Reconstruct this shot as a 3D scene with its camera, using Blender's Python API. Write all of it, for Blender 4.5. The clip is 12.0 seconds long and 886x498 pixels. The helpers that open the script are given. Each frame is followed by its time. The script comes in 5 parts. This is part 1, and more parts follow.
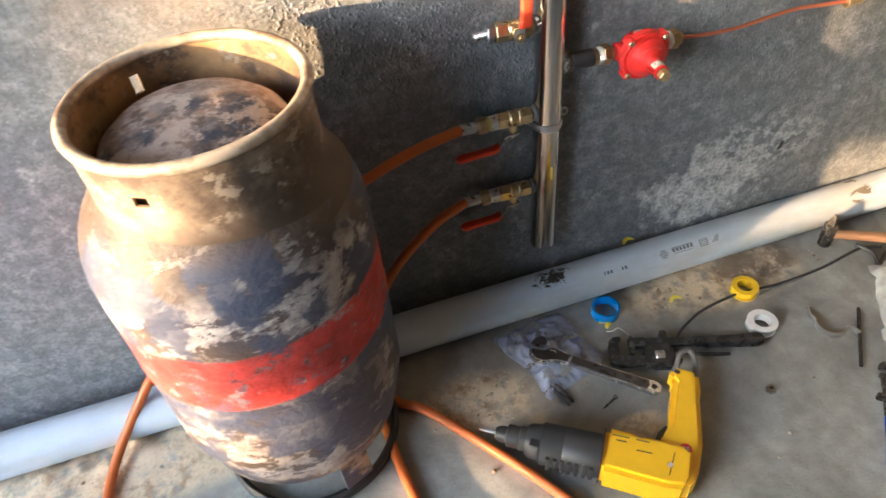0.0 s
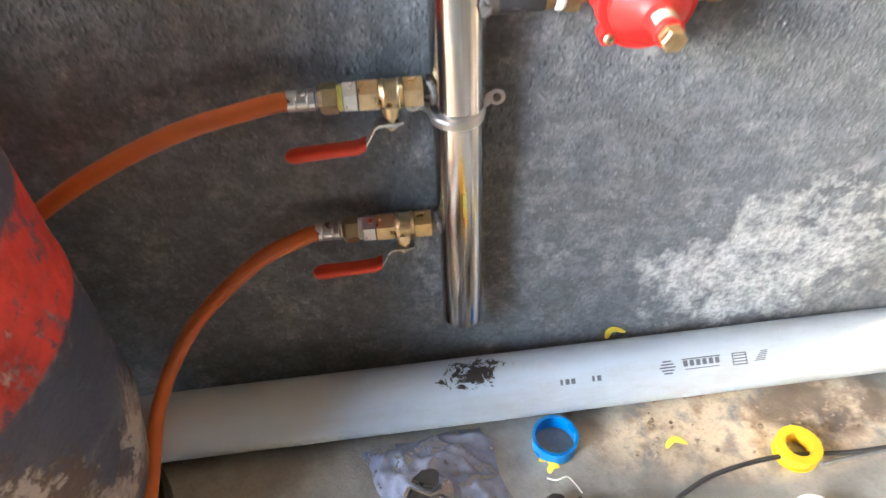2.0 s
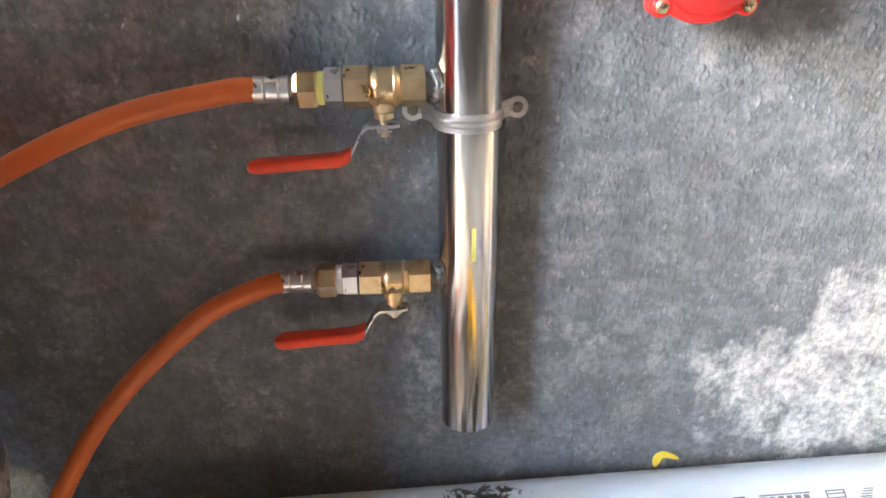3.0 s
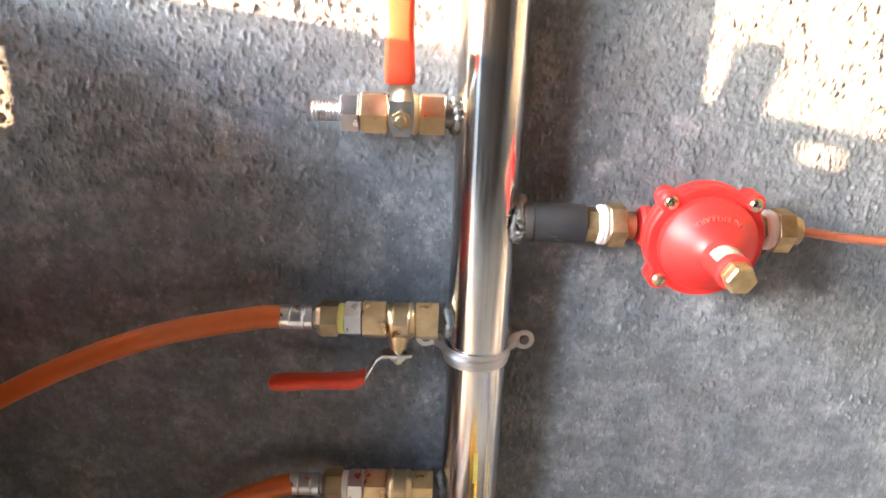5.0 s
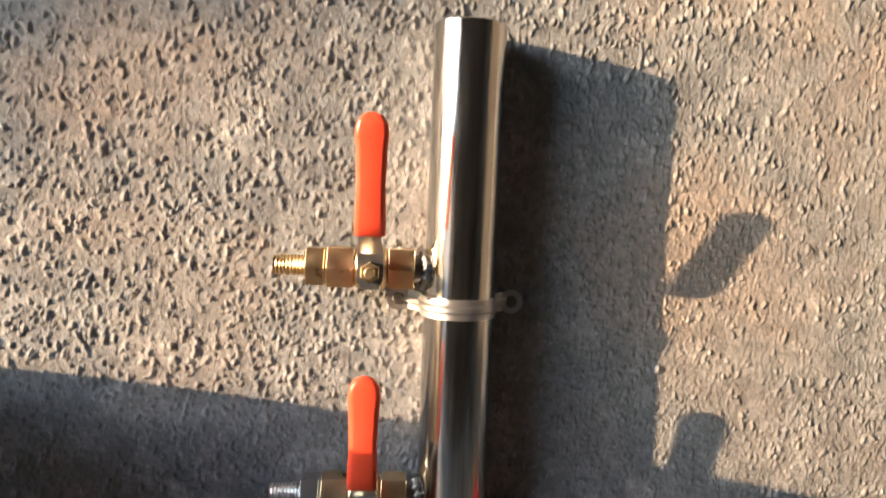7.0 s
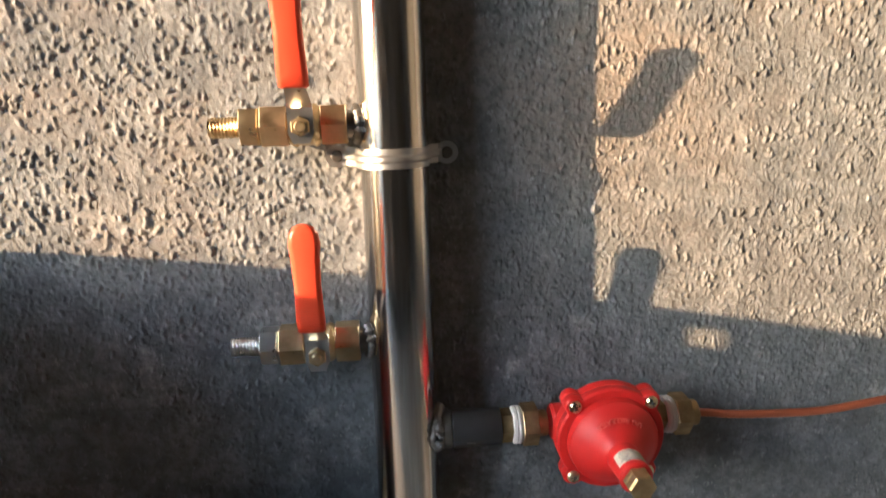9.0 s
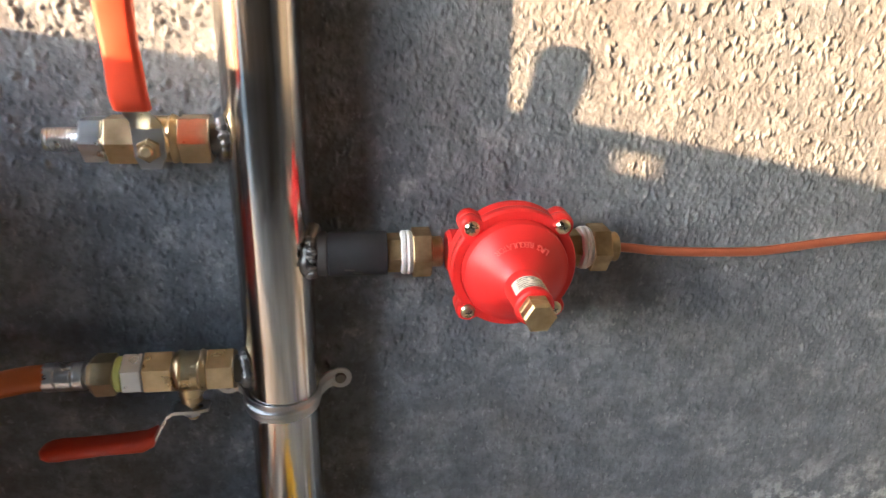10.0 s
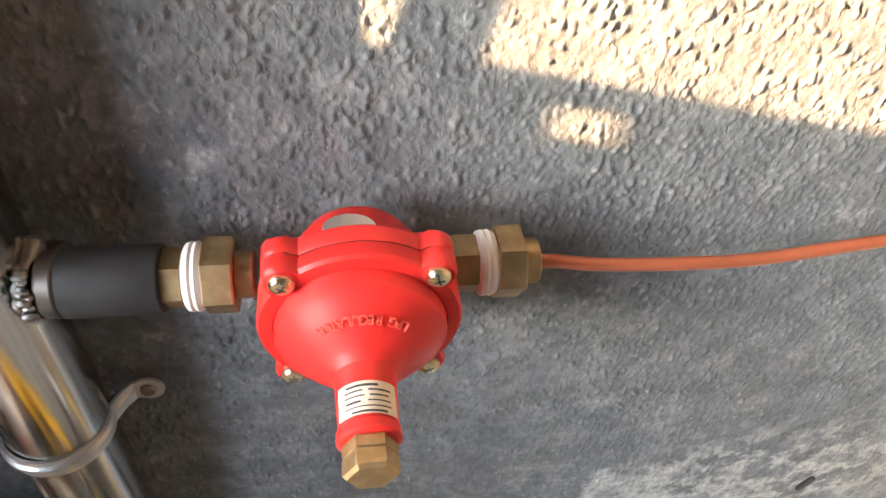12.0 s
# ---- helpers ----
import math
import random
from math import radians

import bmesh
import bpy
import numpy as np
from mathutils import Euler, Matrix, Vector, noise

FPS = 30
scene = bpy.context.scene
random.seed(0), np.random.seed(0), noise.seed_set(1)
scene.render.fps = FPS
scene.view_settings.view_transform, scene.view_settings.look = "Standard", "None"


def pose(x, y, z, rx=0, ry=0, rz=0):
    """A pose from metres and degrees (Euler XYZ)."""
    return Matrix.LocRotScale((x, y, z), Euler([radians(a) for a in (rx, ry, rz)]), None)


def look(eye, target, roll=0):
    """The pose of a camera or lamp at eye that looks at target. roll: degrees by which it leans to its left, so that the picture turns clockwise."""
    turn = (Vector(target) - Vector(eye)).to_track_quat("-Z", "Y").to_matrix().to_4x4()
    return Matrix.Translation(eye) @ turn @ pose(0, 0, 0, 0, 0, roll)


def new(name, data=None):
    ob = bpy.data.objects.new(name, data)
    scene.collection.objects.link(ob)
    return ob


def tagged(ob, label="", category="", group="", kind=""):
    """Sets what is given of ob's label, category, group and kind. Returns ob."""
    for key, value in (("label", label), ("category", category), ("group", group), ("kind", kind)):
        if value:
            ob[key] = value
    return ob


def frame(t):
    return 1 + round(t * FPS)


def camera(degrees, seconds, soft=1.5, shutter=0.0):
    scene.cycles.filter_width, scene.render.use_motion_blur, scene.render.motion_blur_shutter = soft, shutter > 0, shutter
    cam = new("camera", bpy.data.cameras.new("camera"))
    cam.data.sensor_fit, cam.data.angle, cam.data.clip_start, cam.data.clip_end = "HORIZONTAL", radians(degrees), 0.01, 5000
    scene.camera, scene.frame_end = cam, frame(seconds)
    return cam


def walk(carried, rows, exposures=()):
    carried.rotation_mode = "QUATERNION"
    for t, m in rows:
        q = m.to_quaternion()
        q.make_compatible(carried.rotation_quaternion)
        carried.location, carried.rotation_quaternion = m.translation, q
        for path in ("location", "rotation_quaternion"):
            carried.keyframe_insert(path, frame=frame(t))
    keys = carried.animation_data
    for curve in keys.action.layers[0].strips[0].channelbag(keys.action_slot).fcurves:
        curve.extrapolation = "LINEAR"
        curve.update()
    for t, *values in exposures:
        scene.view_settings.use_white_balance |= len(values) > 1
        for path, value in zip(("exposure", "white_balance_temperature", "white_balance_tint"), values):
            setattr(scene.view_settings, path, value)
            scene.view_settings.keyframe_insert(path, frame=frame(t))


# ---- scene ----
cam = camera(66.2, 12.0, shutter=0.2)
PATH = [
    (0, (-0.368, -0.866, 1.059), (-0.077, 0.516, -0.357), -6.2),
    (0.5, (-0.256, -0.764, 1.037), (0.111, 0.558, -0.418), -6.0),
    (1, (-0.186, -0.666, 0.966), (0.118, 0.678, -0.483), -6.4),
    (1.5, (-0.072, -0.603, 0.879), (0.08, 0.815, -0.523), -0.6),
    (2, (-0.047, -0.533, 0.741), (0.035, 0.91, -0.641), -2.8),
    (2.5, (-0.059, -0.478, 0.54), (-0.016, 1.187, -0.567), -1.7),
    (2.7, (-0.048, -0.482, 0.545), (0.021, 1.237, -0.470), -1.7),
    (4.3, (-0.032, -0.48, 0.618), (0.002, 1.351, -0.186), 2.4),
    (4.5, (-0.032, -0.476, 0.635), (-0.012, 1.366, -0.144), 2.1),
    (5, (-0.031, -0.47, 0.663), (-0.014, 1.403, -0.036), 2.0),
    (5.5, (-0.029, -0.461, 0.694), (0.036, 1.458, 0.134), 2.3),
    (6, (-0.033, -0.454, 0.733), (0.03, 1.493, 0.279), 2.0),
    (6.5, (-0.039, -0.453, 0.769), (0.056, 1.524, 0.485), 2.6),
    (7, (-0.042, -0.452, 0.791), (0.103, 1.535, 0.609), 2.4),
    (7.2, (-0.038, -0.458, 0.804), (0.127, 1.532, 0.684), 2.4),
    (8.8, (-0.006, -0.476, 0.773), (0.148, 1.485, 0.408), -2.2),
    (9, (-0.007, -0.476, 0.756), (0.158, 1.466, 0.31), -1.7),
    (9.5, (0.012, -0.465, 0.712), (0.214, 1.438, 0.129), -0.25),
    (10, (0.046, -0.415, 0.679), (0.319, 1.419, -0.07), 1.65),
    (10.5, (0.065, -0.335, 0.674), (0.45, 1.434, -0.177), 4.5),
    (11, (0.085, -0.277, 0.675), (0.424, 1.369, -0.41), 4.7),
    (11.5, (0.109, -0.239, 0.708), (0.457, 1.291, -0.533), 6.1),
    (12, (0.135, -0.219, 0.716), (0.437, 1.189, -0.671), 5.9),
]
walk(cam, [(t, look(eye, target, roll)) for t, eye, target, roll in PATH],
     [(0.0, 4.5, 5850, 7), (0.5, 4.9, 5750, 6), (1.0, 5.35, 5650, 6), (1.5, 5.75, 5700, 7), (2.5, 6.35, 5800, 10), (4.5, 6.6, 5850, 11), (5.5, 5.35, 5850, 11), (6.5, 4.15, 5850, 11), (7.0, 3.8, 5600, 9), (9.0, 3.95, 5550, 7), (9.5, 4.4, 5600, 8), (10.5, 5.1, 5800, 9), (12.0, 5.4, 5950, 9)])

# ---- light ----
SUN_WAY = Vector((3.08, 1.0, -0.56)).normalized()
world = bpy.data.worlds.new("sky")
scene.world = world
world.use_nodes = True
wn = world.node_tree
sky = wn.nodes.new("ShaderNodeTexSky")
sky.sky_type = "NISHITA"
sky.sun_disc = False
sky.dust_density = 0.8
sky.sun_elevation = radians(10.5)
sky.sun_rotation = math.atan2(-SUN_WAY.x, -SUN_WAY.y)
wn.links.new(sky.outputs[0], wn.nodes["Background"].inputs[0])
wn.nodes["Background"].inputs[1].default_value = 0.15
sun = new("sun", bpy.data.lights.new("sun", "SUN"))
sun.data.energy = 1.5
sun.data.angle = radians(0.55)
sun.data.color = (1.0, 0.60, 0.29)
sun.matrix_world = look((0, 0, 0), SUN_WAY)


# ---- materials ----
class Mat:
    """A node material with a Principled shader and small helpers."""

    def __init__(self, name, rough=0.5, metal=0.0, color=(0.5, 0.5, 0.5), **more):
        self.m = bpy.data.materials.new(name)
        self.m.use_nodes = True
        self.t = self.m.node_tree
        self.b = self.t.nodes["Principled BSDF"]
        self.b.inputs["Roughness"].default_value = rough
        self.b.inputs["Metallic"].default_value = metal
        self.b.inputs["Base Color"].default_value = (*color, 1)
        for key, v in more.items():
            self.b.inputs[key.replace("_", " ")].default_value = v
        self.co = self.t.nodes.new("ShaderNodeTexCoord").outputs["Object"]

    def link(self, a, b):
        self.t.links.new(a, b)

    def noise(self, scale, detail=4, rough=0.55, stretch=(1, 1, 1), shift=(0, 0, 0), distort=0.0):
        mp = self.t.nodes.new("ShaderNodeMapping")
        mp.inputs["Scale"].default_value = stretch
        mp.inputs["Location"].default_value = shift
        self.link(self.co, mp.inputs["Vector"])
        n = self.t.nodes.new("ShaderNodeTexNoise")
        n.inputs["Scale"].default_value = scale
        n.inputs["Detail"].default_value = detail
        n.inputs["Roughness"].default_value = rough
        n.inputs["Distortion"].default_value = distort
        self.link(mp.outputs[0], n.inputs["Vector"])
        return n.outputs["Fac"]

    def ramp(self, fac, stops):
        r = self.t.nodes.new("ShaderNodeValToRGB")
        e = r.color_ramp.elements
        while len(e) < len(stops):
            e.new(0.5)
        for k, (p, c) in zip(e, stops):
            k.position = p
            k.color = (c, c, c, 1) if isinstance(c, (int, float)) else (*c, 1)
        self.link(fac, r.inputs[0])
        return r.outputs[0]

    def mix(self, fac, a, b, mode="MIX"):
        n = self.t.nodes.new("ShaderNodeMix")
        n.data_type, n.blend_type = "RGBA", mode
        for v, s in ((fac, n.inputs[0]), (a, n.inputs[6]), (b, n.inputs[7])):
            if isinstance(v, (int, float)):
                s.default_value = v
            elif isinstance(v, tuple):
                s.default_value = (*v, 1)
            else:
                self.link(v, s)
        return n.outputs[2]

    def math(self, op, a, b=0.0, clamp=False):
        n = self.t.nodes.new("ShaderNodeMath")
        n.operation, n.use_clamp = op, clamp
        for v, s in ((a, n.inputs[0]), (b, n.inputs[1])):
            if isinstance(v, (int, float)):
                s.default_value = v
            else:
                self.link(v, s)
        return n.outputs[0]

    def axis(self, i):
        if not hasattr(self, "xyz"):
            self.xyz = self.t.nodes.new("ShaderNodeSeparateXYZ")
            self.link(self.co, self.xyz.inputs[0])
        return self.xyz.outputs[i]

    def blob(self, centre, size, soft=0.5):
        """1 inside an ellipsoid, 0 outside."""
        s = None
        for i in range(3):
            if size[i] is None:
                continue
            d = self.math("DIVIDE", self.math("SUBTRACT", self.axis(i), centre[i]), size[i])
            d = self.math("MULTIPLY", d, d)
            s = d if s is None else self.math("ADD", s, d)
        return self.math("DIVIDE", self.math("SUBTRACT", 1.0, s), soft, True)

    def color(self, c):
        self.link(c, self.b.inputs["Base Color"])
        return self

    def rough(self, r):
        self.link(r, self.b.inputs["Roughness"])
        return self

    def bump(self, h, strength=0.3, dist=0.002):
        n = self.t.nodes.new("ShaderNodeBump")
        n.inputs["Strength"].default_value = strength
        n.inputs["Distance"].default_value = dist
        self.link(h, n.inputs["Height"])
        self.link(n.outputs[0], self.b.inputs["Normal"])
        return self


def plain(name, color, rough=0.5, metal=0.0, vary=0.15, scale=60, bump=0.1, **more):
    """A surface of one colour with slight mottling and grain."""
    k = Mat(name, rough, metal, color, **more)
    n = k.noise(scale, 5)
    k.color(k.mix(n, tuple(v * (1 - vary) for v in color), tuple(min(1, v * (1 + vary)) for v in color)))
    k.rough(k.ramp(n, [(0.25, max(0, rough - 0.08)), (0.75, min(1, rough + 0.1))]))
    if bump:
        k.bump(k.noise(scale * 4, 3), bump, 0.0006)
    return k.m


def wall_material():
    k = Mat("grey_cement_plaster", 0.95, Specular_IOR_Level=0.2)
    big = k.noise(3.2, 5, 0.6)
    mid = k.noise(17, 6, 0.62, shift=(3, 1, 7))
    fine = k.noise(150, 3, 0.6)
    base = k.mix(k.ramp(big, [(0.32, 0.0), (0.68, 1.0)]), (0.145, 0.163, 0.182), (0.245, 0.260, 0.272))
    base = k.mix(k.ramp(mid, [(0.36, 0.0), (0.7, 0.8)]), base, (0.315, 0.328, 0.338))
    pale = k.math("MULTIPLY", k.ramp(k.noise(26, 6, 0.7, shift=(9, 2, 4)), [(0.565, 0.0), (0.63, 0.75)]), k.ramp(mid, [(0.4, 0.1), (0.6, 1.0)]))
    base = k.mix(pale, base, (0.48, 0.49, 0.49))
    base = k.mix(k.ramp(k.noise(42, 5, 0.6, shift=(2, 7, 5)), [(0.42, 0.6), (0.58, 0.0)]), base, (0.115, 0.125, 0.138))
    # chalky white patches low on the wall
    spot = k.blob((0.350, 0, 0.155), (0.165, None, 0.12), 0.8)
    white = k.math("ADD", k.noise(26, 7, 0.72, stretch=(1, 1, 0.8)), k.math("MULTIPLY", spot, 0.20))
    white = k.math("MULTIPLY", k.ramp(white, [(0.575, 0.0), (0.75, 0.95)]), k.ramp(spot, [(0.0, 0.0), (0.08, 1.0)]))
    base = k.mix(white, base, (0.66, 0.67, 0.66))
    white2 = k.math("MULTIPLY", k.blob((0.45, 0, 0.225), (0.17, None, 0.09), 0.8), k.ramp(k.noise(48, 5, 0.65, shift=(5, 5, 5)), [(0.48, 0.0), (0.56, 0.9)]))
    base = k.mix(white2, base, (0.50, 0.51, 0.51))
    white3 = k.math("MULTIPLY", k.blob((-0.035, 0, 0.20), (0.022, None, 0.11), 0.8), k.ramp(k.noise(60, 5, 0.65, stretch=(1, 1, 0.6)), [(0.46, 0.0), (0.58, 0.8)]))
    base = k.mix(white3, base, (0.45, 0.46, 0.46))
    # brownish damp stain
    brown = k.math("MULTIPLY", k.blob((0.17, 0, 0.32), (0.13, None, 0.10), 1.0), k.ramp(k.noise(14, 5), [(0.4, 0.0), (0.7, 0.5)]))
    base = k.mix(brown, base, (0.19, 0.165, 0.14))
    haze = k.math("MULTIPLY", k.ramp(k.axis(2), [(0.55, 0.0), (0.75, 1.0)]), k.ramp(k.noise(5.5, 4, 0.55, shift=(4, 0, 9)), [(0.45, 0.0), (0.62, 0.7)]))
    base = k.mix(haze, base, (0.31, 0.262, 0.225))
    base = k.mix(k.ramp(fine, [(0.38, 0.45), (0.55, 0.0)]), base, (0.10, 0.105, 0.11))
    grain = k.math("MULTIPLY", k.ramp(k.noise(210, 3, 0.6, shift=(1, 4, 2), stretch=(1, 1, 0.6)), [(0.60, 0.0), (0.67, 0.5)]), k.ramp(mid, [(0.35, 0.3), (0.6, 1.0)]))
    base = k.mix(grain, base, (0.44, 0.45, 0.45))
    k.color(base)
    gr = k.ramp(k.noise(250, 2, 0.5, stretch=(1, 1, 0.62), shift=(6, 2, 3)), [(0.54, 0.0), (0.63, 1.0)])
    where = k.ramp(k.noise(12, 3, 0.6, shift=(8, 8, 1)), [(0.35, 0.25), (0.6, 1.0)])
    k.bump(k.math("ADD", k.math("MULTIPLY", k.math("MULTIPLY", gr, where), 0.35), k.math("MULTIPLY", k.noise(420, 4, 0.65), 0.6)), 0.6, 0.0013)
    return k.m


def floor_material():
    k = Mat("worn_cement_floor", 0.85)
    big = k.noise(4.0, 6, 0.62, shift=(4, 0, 0), distort=0.4)
    mid = k.noise(14, 6, 0.65)
    base = k.mix(k.ramp(big, [(0.35, 0.0), (0.65, 1.0)]), (0.205, 0.203, 0.19), (0.40, 0.40, 0.375))
    base = k.mix(k.ramp(mid, [(0.35, 0.6), (0.6, 0.0)]), base, (0.17, 0.165, 0.15))
    edge = k.noise(22, 6, 0.7, shift=(2, 8, 0))
    for c, s in (((0.33, -0.120, 0), (0.22, 0.075, None)), ((-0.20, -0.225, 0), (0.12, 0.07, None)), ((0.05, -0.36, 0), (0.06, 0.03, None)), ((-0.82, -0.165, 0), (0.36, 0.085, None))):
        m = k.math("MULTIPLY", k.blob(c, s, 0.6), k.ramp(edge, [(0.36, 0.0), (0.5, 1.0)]))
        base = k.mix(m, base, k.mix(k.ramp(k.noise(30, 6, 0.65), [(0.36, 0.0), (0.52, 1.0)]), (0.33, 0.235, 0.150), (0.62, 0.51, 0.36)))
    damp = k.math("MULTIPLY", k.blob((0.44, -0.10, 0), (0.10, 0.05, None), 0.5), k.ramp(k.noise(16, 5, 0.65, shift=(3, 3, 1)), [(0.40, 0.0), (0.52, 0.9)]))
    base = k.mix(damp, base, (0.15, 0.115, 0.085))
    wet = k.math("MULTIPLY", k.blob((0.20, -0.20, 0), (0.16, 0.09, None), 0.9), k.ramp(k.noise(10, 4), [(0.4, 0.2), (0.6, 0.8)]))
    base = k.mix(wet, base, (0.12, 0.12, 0.11))
    base = k.mix(k.ramp(k.noise(230, 3), [(0.33, 0.18), (0.5, 0.0)]), base, (0.11, 0.105, 0.10))
    k.color(base)
    k.rough(k.ramp(mid, [(0.3, 0.65), (0.7, 0.95)]))
    k.bump(k.math("ADD", k.noise(45, 6, 0.7), k.math("MULTIPLY", k.noise(300, 3), 0.2)), 0.35, 0.004)
    return k.m


def steel_material():
    k = Mat("polished_steel", 0.16, 1.0, (0.62, 0.60, 0.57))
    streak = k.noise(30, 4, 0.6, stretch=(8, 8, 0.25))
    k.color(k.mix(k.ramp(streak, [(0.35, 0.0), (0.7, 1.0)]), (0.50, 0.47, 0.43), (0.68, 0.67, 0.65)))
    k.rough(k.ramp(k.noise(60, 4, 0.6, stretch=(6, 6, 0.3)), [(0.3, 0.10), (0.75, 0.24)]))
    k.bump(streak, 0.04, 0.0005)
    return k.m


def brass_material():
    k = Mat("brass", 0.32, 1.0)
    n = k.noise(70, 4)
    k.color(k.mix(k.ramp(n, [(0.35, 0.0), (0.7, 1.0)]), (0.58, 0.44, 0.24), (0.78, 0.63, 0.39)))
    k.rough(k.ramp(n, [(0.3, 0.24), (0.7, 0.42)]))
    k.bump(k.noise(500, 3), 0.12, 0.0004)
    return k.m


def cylinder_material():
    k = Mat("scraped_painted_steel", 0.6)
    wear = k.noise(9, 7, 0.68, distort=0.6)
    chips = k.noise(17, 7, 0.70, shift=(3, 3, 3), stretch=(1, 1, 1.4), distort=0.3)
    grime = k.noise(5, 5, 0.6, shift=(1, 6, 2))
    z = k.axis(2)
    base = k.mix(k.ramp(grime, [(0.38, 0.0), (0.62, 1.0)]), (0.028, 0.040, 0.085), (0.075, 0.055, 0.042))
    wav = k.math("MULTIPLY", k.math("SUBTRACT", wear, 0.5), 0.02)
    zz = k.math("ADD", z, wav)
    # scraped pale chips between the shoulder and the red band and below it
    zone = k.math("MULTIPLY", k.ramp(zz, [(0.455, 0.0), (0.48, 1.0)]), k.ramp(zz, [(0.535, 1.0), (0.57, 0.10)]))
    low = k.ramp(zz, [(0.13, 0.9), (0.33, 0.35)])
    zone = k.math("MAXIMUM", zone, k.math("MULTIPLY", low, 0.9))
    chip = k.math("MULTIPLY", k.ramp(chips, [(0.49, 0.0), (0.53, 0.9)]), zone)
    base = k.mix(chip, base, k.mix(k.ramp(k.noise(60, 4, 0.6), [(0.4, 0.0), (0.6, 1.0)]), (0.30, 0.27, 0.27), (0.50, 0.47, 0.46)))
    # rust and bare brown metal on shoulder and collar
    top = k.ramp(zz, [(0.525, 0.0), (0.575, 1.0)])
    rust = k.mix(k.ramp(wear, [(0.35, 0.0), (0.65, 1.0)]), (0.030, 0.024, 0.021), (0.125, 0.090, 0.064))
    base = k.mix(k.math("MULTIPLY", top, k.ramp(grime, [(0.3, 0.95), (0.75, 0.75)])), base, rust)
    crown = k.ramp(zz, [(0.612, 0.0), (0.622, 1.0)])
    inner = k.blob((0, 0, 0.63), (0.118, 0.118, None), 0.05)
    blot = k.mix(k.ramp(k.noise(11, 6, 0.6, shift=(7, 2, 0)), [(0.44, 0.0), (0.56, 1.0)]), (0.040, 0.050, 0.072), (0.30, 0.20, 0.155))
    blot = k.mix(k.ramp(k.noise(30, 6, 0.72, shift=(1, 2, 5)), [(0.49, 0.0), (0.54, 0.85)]), blot, (0.45, 0.36, 0.32))
    blot = k.mix(k.ramp(k.noise(24, 6, 0.72, shift=(6, 2, 5)), [(0.55, 0.0), (0.62, 0.8)]), blot, (0.07, 0.045, 0.035))
    base = k.mix(k.math("MULTIPLY", crown, inner), base, blot)
    foot = k.ramp(zz, [(0.10, 1.0), (0.17, 0.0)])
    base = k.mix(k.math("MULTIPLY", foot, k.ramp(chips, [(0.38, 0.0), (0.5, 0.85)])), base, (0.36, 0.25, 0.15))
    # scuffs and leftover blue paint all over
    scuff = k.ramp(k.noise(13, 7, 0.74, shift=(5, 1, 8), stretch=(1, 1, 1.5), distort=0.5), [(0.550, 0.0), (0.575, 0.85)])
    base = k.mix(k.math("MULTIPLY", scuff, k.ramp(zz, [(0.53, 1.0), (0.60, 0.30)])), base, (0.40, 0.375, 0.37))
    blue = k.ramp(k.noise(8, 5, 0.62, shift=(2, 9, 3)), [(0.50, 0.0), (0.54, 0.85)])
    base = k.mix(k.math("MULTIPLY", blue, k.ramp(zz, [(0.575, 1.0), (0.60, 0.06)])), base, (0.040, 0.056, 0.105))
    # red band
    band = k.math("MULTIPLY", k.ramp(zz, [(0.352, 0.0), (0.357, 1.0)]), k.ramp(zz, [(0.452, 1.0), (0.457, 0.0)]))
    red = k.mix(k.ramp(k.noise(11, 6, 0.7, shift=(2, 2, 6)), [(0.36, 0.0), (0.62, 1.0)]), (0.27, 0.014, 0.012), (0.60, 0.055, 0.045))
    base = k.mix(k.math("MULTIPLY", band, k.ramp(k.noise(32, 6, 0.75), [(0.53, 1.0), (0.61, 0.1)])), base, red)
    k.color(base)
    k.rough(k.ramp(chips, [(0.3, 0.42), (0.7, 0.78)]))
    k.bump(k.math("ADD", chips, k.math("MULTIPLY", wear, 0.8)), 0.9, 0.005)
    return k.m


def pvc_material():
    k = Mat("grey_pvc", 0.38)
    n = k.noise(12, 5)
    base = k.mix(n, (0.42, 0.505, 0.60), (0.52, 0.605, 0.70))
    # dark tar splash across the crown and smaller dirt
    spot = k.blob((0.010, 0, 0.0415), (0.052, None, 0.0105), 1.0)
    tar = k.math("ADD", k.noise(62, 6, 0.75, distort=0.8), k.math("MULTIPLY", spot, 0.26))
    tar = k.math("MULTIPLY", k.ramp(tar, [(0.665, 0.0), (0.70, 1.0)]), k.ramp(spot, [(0.0, 0.0), (0.06, 1.0)]))
    base = k.mix(tar, base, (0.025, 0.022, 0.020))
    leafmark = k.math("MULTIPLY", k.blob((0.70, 0, 0.03), (0.035, None, 0.012), 0.4), k.ramp(k.noise(90, 3, 0.5, stretch=(0.4, 1, 1)), [(0.50, 0.0), (0.54, 1.0)]))
    base = k.mix(leafmark, base, (0.05, 0.035, 0.025))
    dirt = k.ramp(k.noise(8, 6, 0.7, stretch=(0.3, 1, 1)), [(0.48, 0.0), (0.70, 0.5)])
    base = k.mix(dirt, base, (0.30, 0.27, 0.22))
    k.color(base)
    k.bump(k.noise(200, 3), 0.06, 0.0005)
    return k.m


